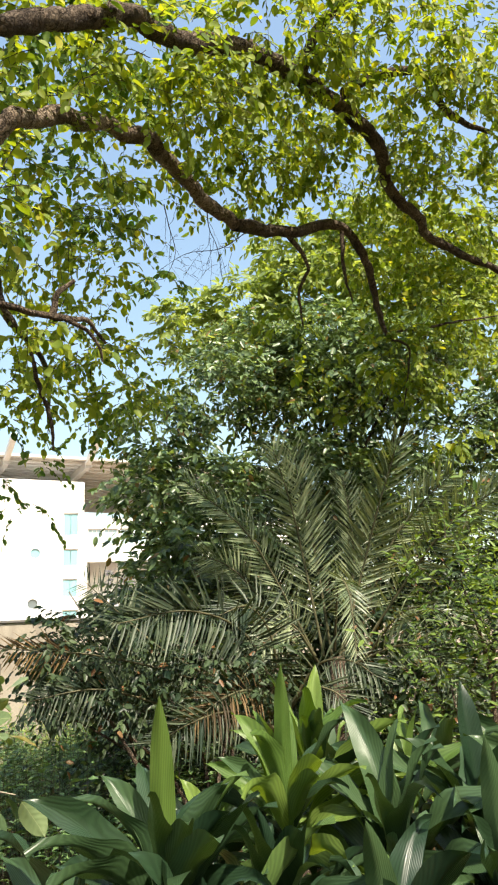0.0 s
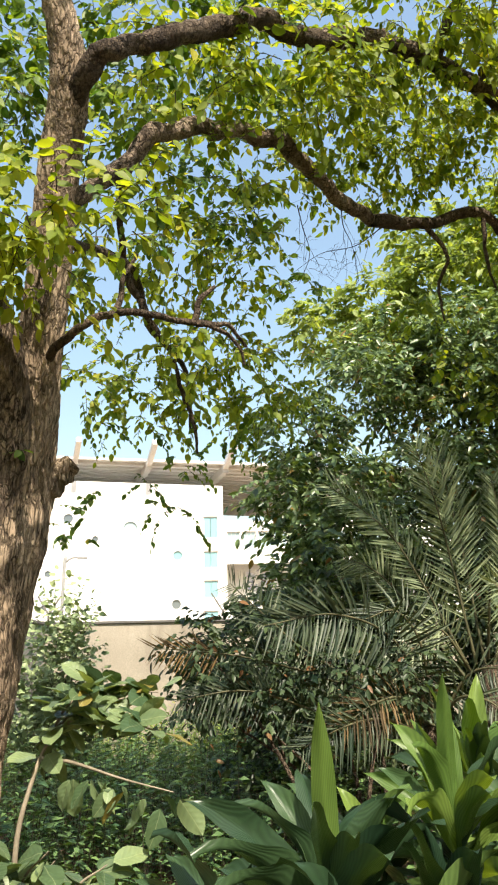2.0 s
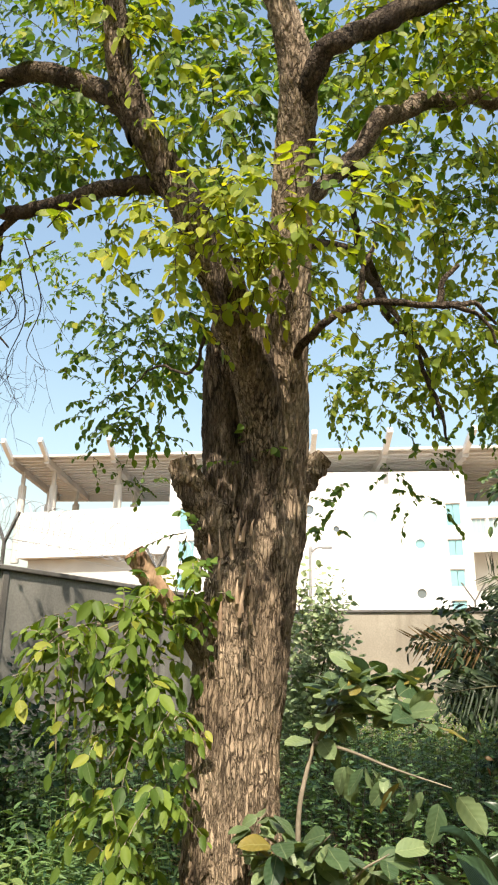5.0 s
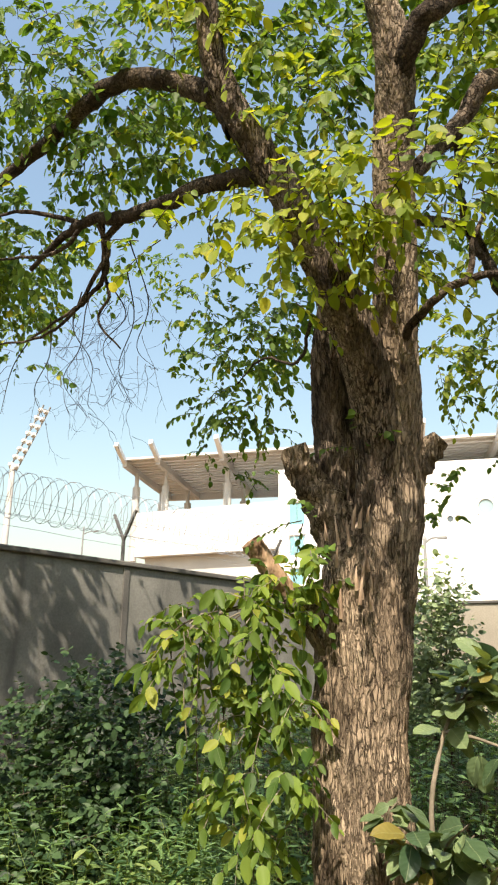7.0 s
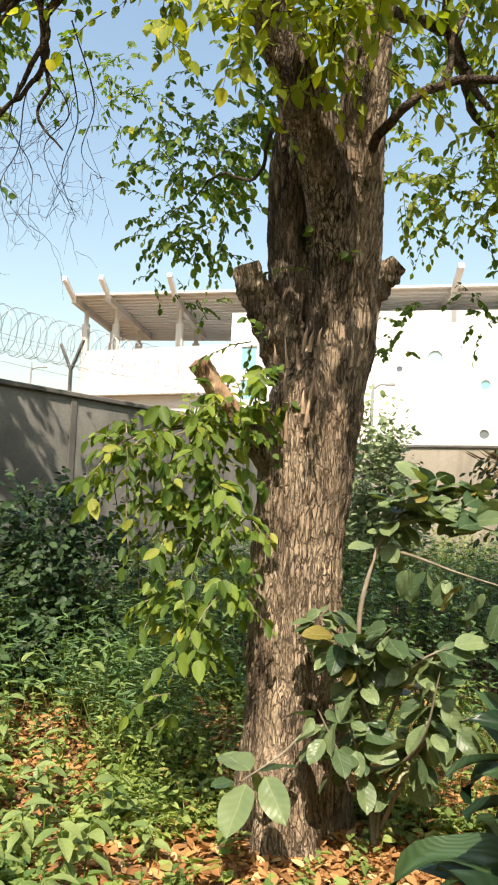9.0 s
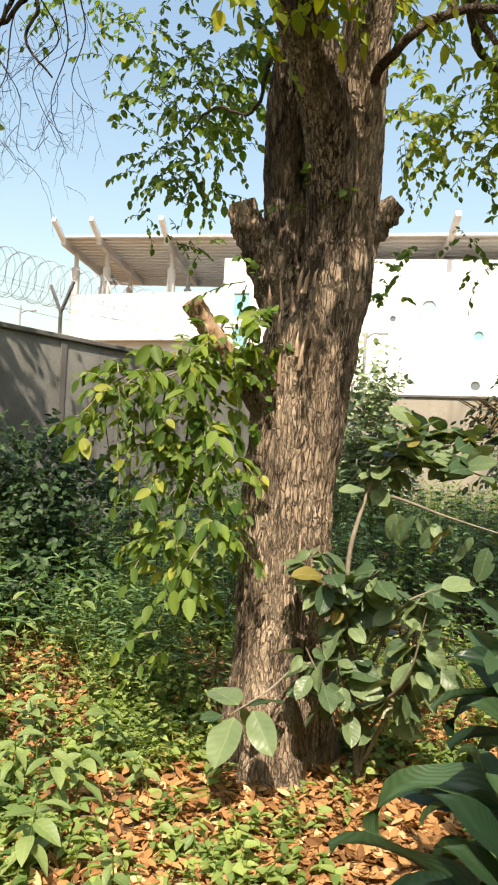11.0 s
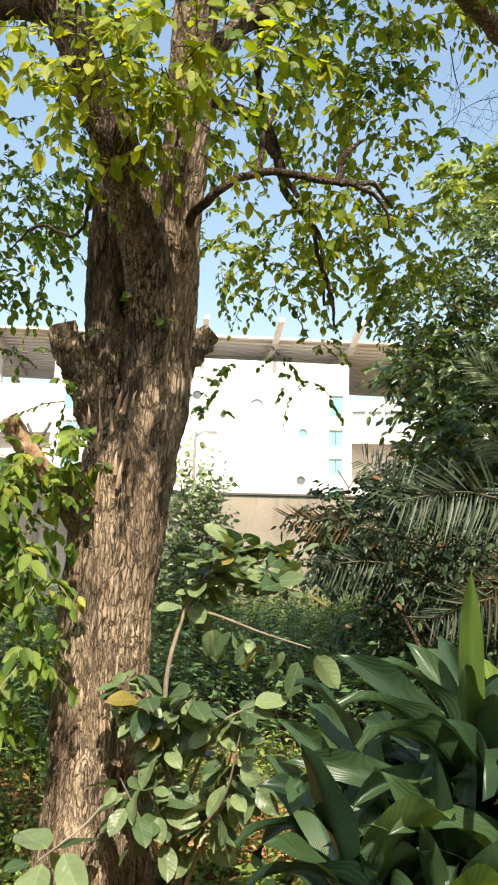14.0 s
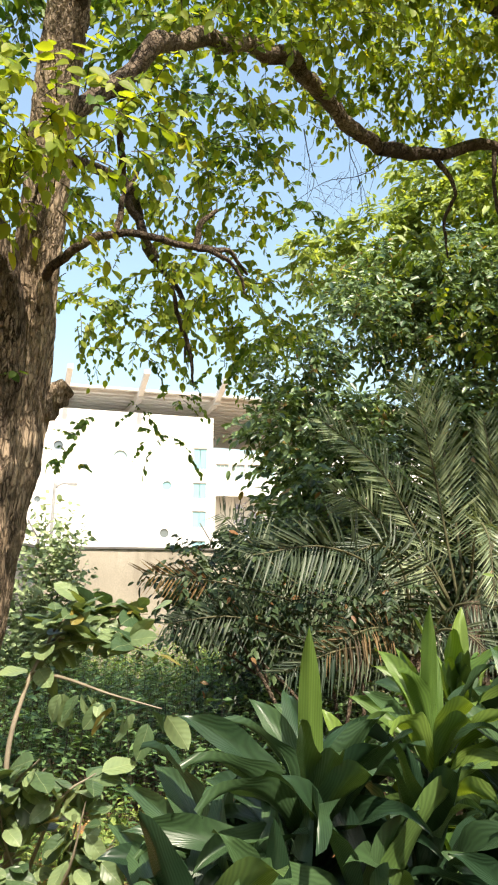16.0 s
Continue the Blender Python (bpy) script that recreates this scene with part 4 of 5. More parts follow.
              (-2.81, 5.43, 3.79, 0.13, 0.2), (-2.99, 5.45, 3.47, 0.1, 0.13), (-2.78, 5.72, 3.34, 0.13, 0.08), (-2.36, 5.29, 3.14, 0.09, 0.06), (-0.87, 5.3, 2.73, 0.11, 0.11), (-0.79, 5.25, 3.01, 0.09, 0.05)],
    "high_mid": [(-1.79, 3.63, 6.02, 0.52, 0.33), (-1.33, 4.19, 6.38, 0.46, 0.41), (-0.34, 4.29, 6.49, 0.56, 0.3), (0.49, 4.39, 6.39, 0.56, 0.3), (-0.42, 4.62, 6.16, 0.46, 0.3), (0.1, 5.54, 5.89, 0.49, 0.33), (-0.78, 5.89, 5.28, 0.38, 0.33), (-1.34, 4.03, 5.83, 0.38, 0.38), (0.96, 6.34, 5.5, 0.23, 0.23), (0.5, 5.69, 5.66, 0.38, 0.33)],
    "high_west": [(-3.66, 3.55, 6.4, 0.6, 0.49), (-2.94, 4.02, 6.52, 0.66, 0.44), (-1.95, 4.11, 6.24, 0.56, 0.36), (-3.46, 4.23, 5.97, 0.6, 0.38), (-2.65, 4.21, 5.79, 0.46, 0.36), (-4.04, 4.25, 5.42, 0.38, 0.33), (-1.53, 4.32, 5.48, 0.38, 0.42), (-1.1, 4.11, 5.83, 0.38, 0.33), (-0.45, 4.36, 5.7, 0.38, 0.38),
                  (-2.54, 5.81, 4.56, 0.49, 0.33), (-4.72, 4.7, 5.03, 0.35, 0.29), (-1.9, 4.9, 4.49, 0.28, 0.28), (-4.6, 3.4, 5.9, 0.7, 0.4), (-5.2, 4.6, 5.9, 0.6, 0.4)],
}
OVATE = leaf_shape(0.66, 0.06, 0.12, 0.40)
THICK = {"front": 175, "right": 320, "high_east": 40, "high_mid": 215, "high_west": 160, "hanging": 175, "middle": 250, "droop_east": 150, "behind_trunk": 120, "overhead": 40, "wall_side": 300, "drops": 380, "west": 190, "beyond": 60, "sprigs": 330}
all_twigs = []
for key, regions in CROWN.items():
    P, A, U, S, tw = sprays(regions, THICK.get(key, 260), 0.14 if key == "drops" else 0.26, {"front": 0.066, "drops": 0.055, "sprigs": 0.05, "behind_trunk": 0.058, "west": 0.066, "right": 0.07, "middle": 0.062, "beyond": 0.07, "hanging": 0.072}.get(key, 0.084), 0.4, 6 if key == "drops" else 9)
    if key == "front":
        pick = slice(0, len(P), max(1, len(P) // 300))
        leaf_objects(tree, leaf_template(OVATE, CROWN_SINGLE), P[pick], A[pick], U[pick], S[pick])
        P, A, U, S = [np.delete(q, pick, 0) for q in (P, A, U, S)]
    v, f = leaf_cloud(OVATE, P, A, U, S)
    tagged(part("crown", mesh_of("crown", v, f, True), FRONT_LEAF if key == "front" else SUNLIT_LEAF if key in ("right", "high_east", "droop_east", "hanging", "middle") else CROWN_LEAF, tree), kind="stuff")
    all_twigs += tw
v, f = twig_mesh(all_twigs)
tagged(part("twig_mass", mesh_of("twig_mass", v, f), TWIG, tree), kind="stuff")


BARE = {
    "west_1": [(-2.72, 3.48, 4.14), (-2.91, 3.57, 4.01), (-3.07, 3.73, 3.78), (-3.26, 3.81, 3.58), (-3.23, 4.06, 3.40)],
    "west_2": [(-2.72, 3.48, 4.14), (-2.71, 3.75, 3.97), (-2.94, 3.82, 3.79), (-2.93, 4.11, 3.51)],
    "west_3": [(-3.51, 3.70, 3.91), (-3.71, 3.76, 3.73), (-3.89, 3.88, 3.44)],
    "west_4": [(-2.40, 3.30, 4.22), (-2.56, 3.80, 4.05), (-2.74, 3.95, 3.81), (-2.69, 4.17, 3.71)],
    "west_5": [(-2.95, 3.55, 4.10), (-3.12, 3.70, 3.92), (-3.05, 3.85, 3.70), (-3.16, 3.98, 3.48)],
    "west_6": [(-3.30, 3.66, 4.02), (-3.40, 3.80, 3.80), (-3.62, 3.92, 3.60), (-3.58, 4.05, 3.36)],
    "west_7": [(-2.55, 3.50, 4.16), (-2.62, 3.72, 3.90), (-2.85, 3.90, 3.66), (-2.82, 4.05, 3.40)],
    "east_1": [(0.86, 5.0, 5.40), (0.96, 5.44, 5.50), (1.03, 5.57, 5.30), (0.94, 5.71, 5.09)],
    "east_2": [(1.62, 5.10, 5.30), (1.43, 5.47, 5.33), (1.13, 5.55, 5.30), (0.88, 5.67, 5.17)],
    "east_3": [(1.20, 4.90, 5.32), (1.31, 5.35, 5.44), (1.40, 5.47, 5.33), (1.47, 5.62, 5.07)],
}
fine = []
for points in BARE.values():
    line, _ = smooth_path(points, 6)
    fine.append((np.repeat(line, 1, 0)[: len(line) // 3 * 3 + 1], 0.006))
    for k in range(3, len(line) - 1, 2):
        way = unit(rng.normal(size=3) * (0.8, 0.5, 0.3) - (0, 0, 0.45))
        s = np.linspace(0, 1, 10)[:, None]
        L = rng.uniform(0.2, 0.55)
        twig = line[k] + np.cumsum(unit(way + np.cumsum(rng.normal(size=(10, 3)) * 0.30, 0)) * L / 10, 0) - np.array([0, 0, 1]) * 0.12 * s * s
        fine.append((twig, 0.0026))
        for q in (4, 7):
            way2 = unit(way + rng.normal(size=3) * 0.7)
            fine.append((twig[q] + np.cumsum(unit(way2 + np.cumsum(rng.normal(size=(10, 3)) * 0.25, 0)) * L / 22, 0), 0.0017))
v, f = joined([tube(line, np.linspace(r, r * 0.35, len(line)), 3, 1, cap=False) for line, r in fine])
tagged(part("bare_twig_mass", mesh_of("bare_twig_mass", v, f), TWIG, tree), kind="stuff")


# ---- trees and bushes beyond ----
def leafy_tree(name, place, regions, density, leaf, material, label, category, stems, shape, length=0.35, droop=0.4, down=0.0, bark=None):
    t = thing(name, place, label, category)
    base = np.array(place, float)
    P, A, U, S, tw = sprays(regions, density, length, leaf, droop, 8, down=down - 0.25)
    pieces = []
    for k, (cx, cy, cz, w, h) in enumerate(regions):
        if k % stems == 0:
            mid = base + (np.array([cx, cy, cz]) - base) * (0.35, 0.35, 0.6)
            r = 0.010 + 0.006 * (cz - base[2])
            v, f = tube([base + rng.normal(size=3) * (0.08, 0.08, 0), mid + rng.normal(size=3) * 0.12, (cx, cy, cz)], [r, r * 0.7, r * 0.2], 7, 6, 0.1)
            part("trunk" if k == 0 else "limb", mesh_of("limb", v, f, True), bark or LIMB_BARK, t)
    v, f = leaf_cloud(shape, P, A, U, S)
    tagged(part("crown", mesh_of("crown", v, f, True), material, t), kind="stuff")
    v, f = twig_mesh(tw, 2)
    tagged(part("twig_mass", mesh_of("twig_mass", v, f), TWIG, t), kind="stuff")
    return t


DARK = [(1.23, 8.37, 4.50, 0.63, 0.56), (2.01, 8.52, 5.19, 0.67, 0.59), (3.09, 8.74, 5.30, 0.86, 0.70), (4.09, 8.36, 5.25, 0.86, 0.62), (4.96, 8.16, 4.62, 0.70, 0.86), (0.95, 8.14, 3.72, 0.45, 0.42), (1.50, 8.05, 3.70, 0.66, 0.53),
        (1.18, 7.95, 3.10, 0.40, 0.45), (1.66, 7.64, 3.02, 0.62, 0.50), (1.19, 7.59, 2.49, 0.55, 0.37), (3.60, 8.58, 6.01, 0.89, 0.48), (2.67, 9.10, 6.05, 0.82, 0.49), (4.75, 8.35, 5.86, 0.90, 0.49), (2.95, 8.66, 4.07, 0.96, 0.59), (4.22, 8.24, 3.72, 0.96, 0.67), (6.0, 7.7, 4.0, 1.0, 0.9), (6.4, 7.8, 5.2, 1.0, 0.8)]
DARK_LOW = [(2.6, 8.0, 3.0, 0.9, 0.6), (3.6, 7.6, 2.7, 0.9, 0.6), (4.8, 7.2, 3.0, 0.9, 0.8), (1.3, 7.4, 1.9, 0.6, 0.5), (0.75, 7.2, 1.6, 0.5, 0.4), (2.2, 7.4, 2.0, 0.8, 0.6), (3.2, 7.2, 1.8, 0.9, 0.6), (4.4, 6.8, 1.9, 0.9, 0.7), (0.9, 6.9, 1.0, 0.6, 0.5), (1.8, 6.8, 1.0, 0.7, 0.5), (2.8, 6.6, 1.0, 0.8, 0.5), (3.8, 6.2, 1.1, 0.8, 0.6), (5.6, 6.8, 2.8, 0.9, 0.8), (5.4, 6.2, 1.6, 0.8, 0.7), (0.25, 6.76, 1.97, 0.37, 0.32), (0.03, 6.57, 1.68, 0.31, 0.26), (0.75, 7.11, 2.24, 0.39, 0.34), (0.41, 6.36, 1.63, 0.3, 0.25), (1.04, 6.69, 1.96, 0.32, 0.32), (0.06, 6.51, 1.83, 0.23, 0.21), (0.39, 6.6, 2.01, 0.24, 0.21), (0.48, 6.5, 1.58, 0.26, 0.21), (0.91, 6.36, 1.74, 0.25, 0.25), (1.32, 6.3, 1.48, 0.25, 0.25), (-0.03, 6.41, 1.52, 0.2, 0.2), (0.74, 6.27, 1.3, 0.25, 0.2), (1.67, 6.43, 1.74, 0.26, 0.31), (1.38, 6.96, 2.41, 0.34, 0.34)]
DARK_FORE = [(0.02, 5.35, 1.97, 0.16, 0.16), (0.26, 5.35, 1.88, 0.18, 0.18), (0.47, 5.35, 1.67, 0.18, 0.18), (0.11, 5.35, 1.68, 0.17, 0.17), (-0.04, 5.35, 1.56, 0.14, 0.14), (0.67, 5.35, 1.74, 0.18, 0.18), (0.85, 5.35, 1.52, 0.20, 0.20), (0.37, 5.35, 2.03, 0.13, 0.13), (1.00, 5.35, 1.70, 0.18, 0.18), (1.23, 5.35, 1.71, 0.20, 0.20), (1.38, 5.35, 1.50, 0.20, 0.20), (0.61, 5.35, 1.48, 0.16, 0.16), (0.30, 5.35, 1.50, 0.14, 0.14), (1.57, 5.35, 1.69, 0.20, 0.20)]
DARK_BACK = [(1.3, 9.4, 1.2, 0.8, 0.8), (1.9, 9.6, 2.6, 0.9, 0.8), (3.0, 9.8, 1.2, 1.0, 0.8), (3.4, 9.8, 2.9, 1.0, 0.8), (4.8, 9.4, 1.3, 1.0, 0.9), (5.0, 9.2, 2.9, 1.0, 0.9), (6.4, 8.6, 1.5, 1.0, 0.9), (6.6, 8.4, 3.0, 1.0, 0.9), (1.9, 9.9, 4.0, 0.8, 0.7), (4.0, 9.8, 4.4, 1.0, 0.7)]
LIGHT = [(2.91, 10.15, 7.26, 0.84, 0.56), (2.02, 10.45, 7.07, 0.66, 0.47), (3.95, 9.69, 7.47, 0.94, 0.56), (4.95, 9.33, 7.32, 0.94, 0.66), (5.80, 8.62, 7.65, 0.84, 0.84), (3.79, 9.84, 8.30, 0.78, 0.49), (4.89, 9.33, 8.36, 0.88, 0.49), (5.74, 8.69, 6.52, 0.63, 0.63), (3.4, 10.6, 6.4, 0.9, 0.6), (4.6, 10.0, 6.2, 0.9, 0.6), (6.2, 9.2, 7.0, 0.9, 0.9)]
BROAD = leaf_shape(0.46, 0.08, 0.14, 0.42)
leafy_tree("tree", (2.8, 8.6, 0), DARK, 430, 0.108, DARK_LEAF, "dense dark green tree with glossy leaves behind the palms", "tree", 6, BROAD)
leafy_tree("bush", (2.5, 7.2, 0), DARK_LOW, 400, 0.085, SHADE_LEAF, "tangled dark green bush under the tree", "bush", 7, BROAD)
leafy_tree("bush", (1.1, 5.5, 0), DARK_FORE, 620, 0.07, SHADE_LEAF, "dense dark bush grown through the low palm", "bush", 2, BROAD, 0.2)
leafy_tree("bush", (3.2, 9.6, 0), DARK_BACK, 230, 0.15, DARK_LEAF, "dark leafy bush filling the space behind the palms", "bush", 2, BROAD)
leafy_tree("tree", (4.2, 10.2, 0), LIGHT, 270, 0.15, LIGHT_LEAF, "tall pale green tree beyond the dark tree", "tree", 2, BROAD)
leafy_tree("young_tree", (-1.70, 8.8, 0), [(-1.68, 8.76, 2.3, 0.30, 0.38), (-1.75, 8.8, 1.8, 0.42, 0.35), (-1.5, 8.7, 1.75, 0.3, 0.3), (-1.9, 8.8, 1.4, 0.4, 0.3), (-1.5, 8.8, 1.3, 0.4, 0.3), (-1.7, 8.7, 1.0, 0.5, 0.35), (-1.45, 8.75, 2.1, 0.2, 0.3)], 520, 0.078,
           YOUNG_LEAF, "young leafy tree in front of the beige wall", "tree", 2, OVATE, 0.25, -0.5)
leafy_tree("bush", (-3.8, 5.4, 0), [(-3.80, 5.30, 1.30, 0.50, 0.35), (-4.2, 5.5, 1.0, 0.5, 0.5), (-3.4, 5.4, 0.9, 0.45, 0.5), (-3.9, 5.2, 0.6, 0.6, 0.5), (-4.7, 5.4, 0.8, 0.5, 0.6), (-4.4, 5.0, 0.55, 0.45, 0.4), (-3.9, 4.9, 0.45, 0.4, 0.35), (-4.2, 4.7, 0.3, 0.4, 0.25), (-3.6, 4.6, 0.3, 0.35, 0.25)], 420, 0.068, BUSH_LEAF,
           "dark round-leaved bush beside the concrete wall", "bush", 1, leaf_shape(0.7, 0.08, 0.06, 0.45), 0.28, 0.1)
leafy_tree("shoot_bush", (2.9, 4.8, 0), [(2.9, 4.70, 2.2, 0.35, 0.5), (3.2, 4.5, 1.9, 0.4, 0.5), (3.3, 4.3, 1.5, 0.5, 0.5), (3.0, 4.6, 1.1, 0.5, 0.5), (2.75, 4.8, 1.6, 0.25, 0.35), (3.6, 4.6, 2.0, 0.4, 0.6), (2.6, 5.0, 0.8, 0.4, 0.3)], 300, 0.075, SHOOT_LEAF,
           "bush of fresh green upright leafy shoots", "bush", 1, leaf_shape(0.3, 0.1, 0.1, 0.4), 0.35, -0.5)


leafy_tree("flowering_bush", (1.06, 13.6, 0), [(1.06, 13.6, 3.42, 0.28, 0.26), (1.41, 13.7, 3.30, 0.2, 0.2)], 420, 0.06, BLOSSOM, "tall bush with pale violet blossom by the wall", "bush", 1, small_leaf(0.7), 0.2)


# unseen trees behind and beside the camera, added to cut the sky light
SKY_BLOCKERS = [(-7.0, -5.5, 1.6, 1.4, 1.5), (-4.5, -6.2, 1.8, 1.5, 1.7), (-2.0, -6.6, 1.7, 1.5, 1.6), (0.5, -6.6, 1.9, 1.5, 1.8), (3.0, -6.2, 1.8, 1.5, 1.7), (5.5, -5.0, 1.9, 1.5, 1.8), (7.5, -3.0, 2.0, 1.5, 1.9), (8.4, -0.5, 2.2, 1.5, 2.0), (8.4, 2.0, 2.4, 1.5, 2.2), (8.0, 4.5, 2.6, 1.5, 2.4)]
for x, y, z, wide, high in SKY_BLOCKERS:
    mass = [(x, y, z, wide, high)] + [(x + 0.4 * math.sin(k * 2 + x), y + 0.4 * math.cos(k * 3 + x), z + 1.5 * k, wide * (1 - 0.08 * k), 1.2) for k in (1, 2, 3)]
    leafy_tree("tree", (x, y, 0), mass, 46, 0.30, DARK_LEAF, "unseen tall dark green tree added to block sky light", "tree", 1, small_leaf(0.5), 0.5)


# ---- palms ----
w = 0.062
LEAFLET = (np.array([(0, 0, 0), (-w / 2, 0.35, 0.012), (0, 0.35, -0.004), (w / 2, 0.35, 0.012), (0, 1, -0.10)], float),
           np.array([(0, 2, 1), (0, 3, 2), (1, 2, 4), (2, 3, 4)]))
LEAFLET_MESH, SHADE_MESH = leaf_template(LEAFLET, PALM_SINGLE), leaf_template(LEAFLET, SHADE_SINGLE)


def frond(parent, points, leaflet, dry=0, face=(0.15, -1.0, 0.35), fall=0.16, single=None):
    """A feather leaf: a stalk and two rows of narrow leaflets spread in one plane."""
    line, _ = smooth_path(points, 14)
    v, f = tube(line[::2], np.linspace(0.014, 0.003, len(line[::2])), 6, 1)
    fr = part("frond", mesh_of("frond", v, f, True), PALM_STALK, parent, ("", "dry brown frond", "frond with reddish brown tips")[dry])
    pairs = int(np.linalg.norm(np.diff(line, axis=0), axis=1).sum() / (0.030 if fall < 0.5 else 0.036))
    s = np.linspace(0.14, 0.99, pairs)
    at = s * (len(line) - 1)
    P = np.stack([np.interp(at, np.arange(len(line)), line[:, k]) for k in range(3)], -1)
    T = unit(np.stack([np.interp(at, np.arange(len(line)), np.gradient(line[:, k])) for k in range(3)], -1))
    side = unit(np.cross(T, unit(np.array(face) + rng.normal(size=3) * 0.22)))
    up = np.cross(side, T)
    up *= np.where(up[:, 1:2] > 0, -1, 1)
    prof = np.clip(np.minimum(0.55 + s * 1.6, 2.35 - 1.75 * s), 0.3, 1.0)
    pieces, tips = [], []
    for sign in (-1, 1):
        jit = rng.normal(size=(pairs, 3)) * 0.13
        ahead = unit(side * sign + T * ((0.75 if fall < 0.5 else 0.3) + 0.7 * s[:, None] ** 2) + up * 0.30 - np.array([0, 0, fall]) + jit)
        size = leaflet * prof * rng.uniform(0.8, 1.1, pairs)
        if single is not None:
            leaf_objects(fr, single, P, ahead, up + jit * 3, size, "leaflet")
        else:
            cut = int(pairs * (0.72 if dry == 2 else 1))
            pieces.append(leaf_cloud(LEAFLET, P[:cut], ahead[:cut], (up + jit * 3)[:cut], size[:cut]))
            if cut < pairs:
                tips.append(leaf_cloud(LEAFLET, P[cut:], ahead[cut:], (up + jit * 3)[cut:], size[cut:]))
    if pieces:
        v, f = joined(pieces)
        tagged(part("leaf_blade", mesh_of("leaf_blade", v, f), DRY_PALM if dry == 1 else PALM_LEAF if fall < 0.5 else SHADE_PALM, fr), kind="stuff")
    if tips:
        v, f = joined(tips)
        tagged(part("withered_tip", mesh_of("withered_tip", v, f), DRY_PALM, fr), kind="stuff")
    return 2 * pairs


def palm(place, crown, fronds, label, fall):
    p = thing("palm", place, label, "palm", "palms")
    v, f = tube([place, (np.array(place) + crown) / 2, crown], [0.13, 0.12, 0.07], 14, 6, 0.2, 18)
    part("trunk", mesh_of("trunk", v, f, True), LIMB_BARK, p)
    made = 0
    for points, leaflet, *dry in fronds:
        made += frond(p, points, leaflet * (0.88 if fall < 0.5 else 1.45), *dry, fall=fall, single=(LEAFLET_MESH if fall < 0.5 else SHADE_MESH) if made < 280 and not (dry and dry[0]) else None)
    return p


palm((2.40, 6.10, 0), np.array((2.40, 6.08, 1.74)), [
    ([(2.29, 6.10, 1.75), (2.17, 6.07, 2.57), (2.04, 5.91, 3.05), (1.86, 5.73, 3.51)], 0.42),
    ([(2.42, 6.05, 1.74), (2.66, 5.90, 2.48), (2.75, 5.67, 2.93), (2.88, 5.33, 3.51)], 0.42),
    ([(2.22, 6.12, 1.75), (1.89, 6.07, 2.43), (1.59, 5.97, 2.87), (1.08, 5.78, 3.22)], 0.40),
    ([(2.55, 6.11, 1.73), (2.91, 5.88, 2.62), (3.15, 5.70, 2.96), (3.38, 5.39, 3.21)], 0.38),
    ([(2.52, 5.91, 1.73), (2.97, 5.43, 2.45), (3.16, 5.04, 2.73), (3.35, 4.64, 2.90)], 0.40),
    ([(2.42, 6.26, 1.75), (2.34, 6.22, 2.59), (2.26, 6.16, 3.05), (2.14, 6.05, 3.62)], 0.40),
    ([(2.38, 6.07, 1.79), (2.31, 5.63, 2.31), (2.26, 5.28, 2.18), (2.21, 5.12, 1.72)], 0.30),
    ([(2.60, 5.99, 1.68), (2.81, 5.55, 2.05), (3.00, 5.24, 2.02), (3.17, 5.03, 1.78)], 0.36),
    ([(2.24, 6.12, 1.70), (2.02, 5.97, 1.99), (1.88, 5.91, 1.99), (1.52, 5.80, 1.73)], 0.34),
    ([(2.48, 5.82, 1.68), (2.74, 5.48, 1.79), (2.92, 5.29, 1.69), (3.02, 5.12, 1.43)], 0.36),
    ([(2.55, 6.32, 1.74), (2.76, 6.40, 2.50), (2.80, 6.42, 2.94), (2.76, 6.43, 3.45)], 0.36),
    ([(2.25, 6.32, 1.66), (1.81, 6.42, 2.33), (1.57, 6.44, 2.59), (1.30, 6.37, 2.69)], 0.36),
], "tall feathery palm with grey-green fronds", 0.16)
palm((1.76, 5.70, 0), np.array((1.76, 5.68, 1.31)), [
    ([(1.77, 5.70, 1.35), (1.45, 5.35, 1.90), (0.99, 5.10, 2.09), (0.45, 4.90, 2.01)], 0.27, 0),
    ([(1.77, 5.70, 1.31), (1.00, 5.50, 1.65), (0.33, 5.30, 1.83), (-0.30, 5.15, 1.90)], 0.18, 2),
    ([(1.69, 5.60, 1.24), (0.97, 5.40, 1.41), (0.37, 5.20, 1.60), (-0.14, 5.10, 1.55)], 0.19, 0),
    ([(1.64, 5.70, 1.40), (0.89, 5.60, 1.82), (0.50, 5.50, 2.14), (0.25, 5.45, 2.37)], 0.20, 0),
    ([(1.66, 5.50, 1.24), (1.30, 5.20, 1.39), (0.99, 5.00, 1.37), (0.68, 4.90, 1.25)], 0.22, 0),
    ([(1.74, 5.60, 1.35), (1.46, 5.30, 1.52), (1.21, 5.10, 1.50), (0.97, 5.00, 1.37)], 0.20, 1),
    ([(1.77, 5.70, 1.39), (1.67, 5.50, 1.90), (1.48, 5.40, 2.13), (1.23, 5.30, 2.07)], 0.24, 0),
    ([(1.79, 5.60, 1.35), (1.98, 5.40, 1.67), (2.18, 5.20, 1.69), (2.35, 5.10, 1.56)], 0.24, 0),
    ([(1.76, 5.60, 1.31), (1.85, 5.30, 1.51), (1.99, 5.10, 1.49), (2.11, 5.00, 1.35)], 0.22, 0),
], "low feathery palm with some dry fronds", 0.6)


# ---- broad strap-leaved plants ----
def strap_mesh(bend, width=0.15, wave=0.012, twist=0.0, material=None, length=1.0):
    """A strap leaf along z that leans to +y, with a fold and wavy edges."""
    rows, cols = 16, 6
    v = []
    y = z = 0.0
    for r in range(rows + 1):
        s = r / rows
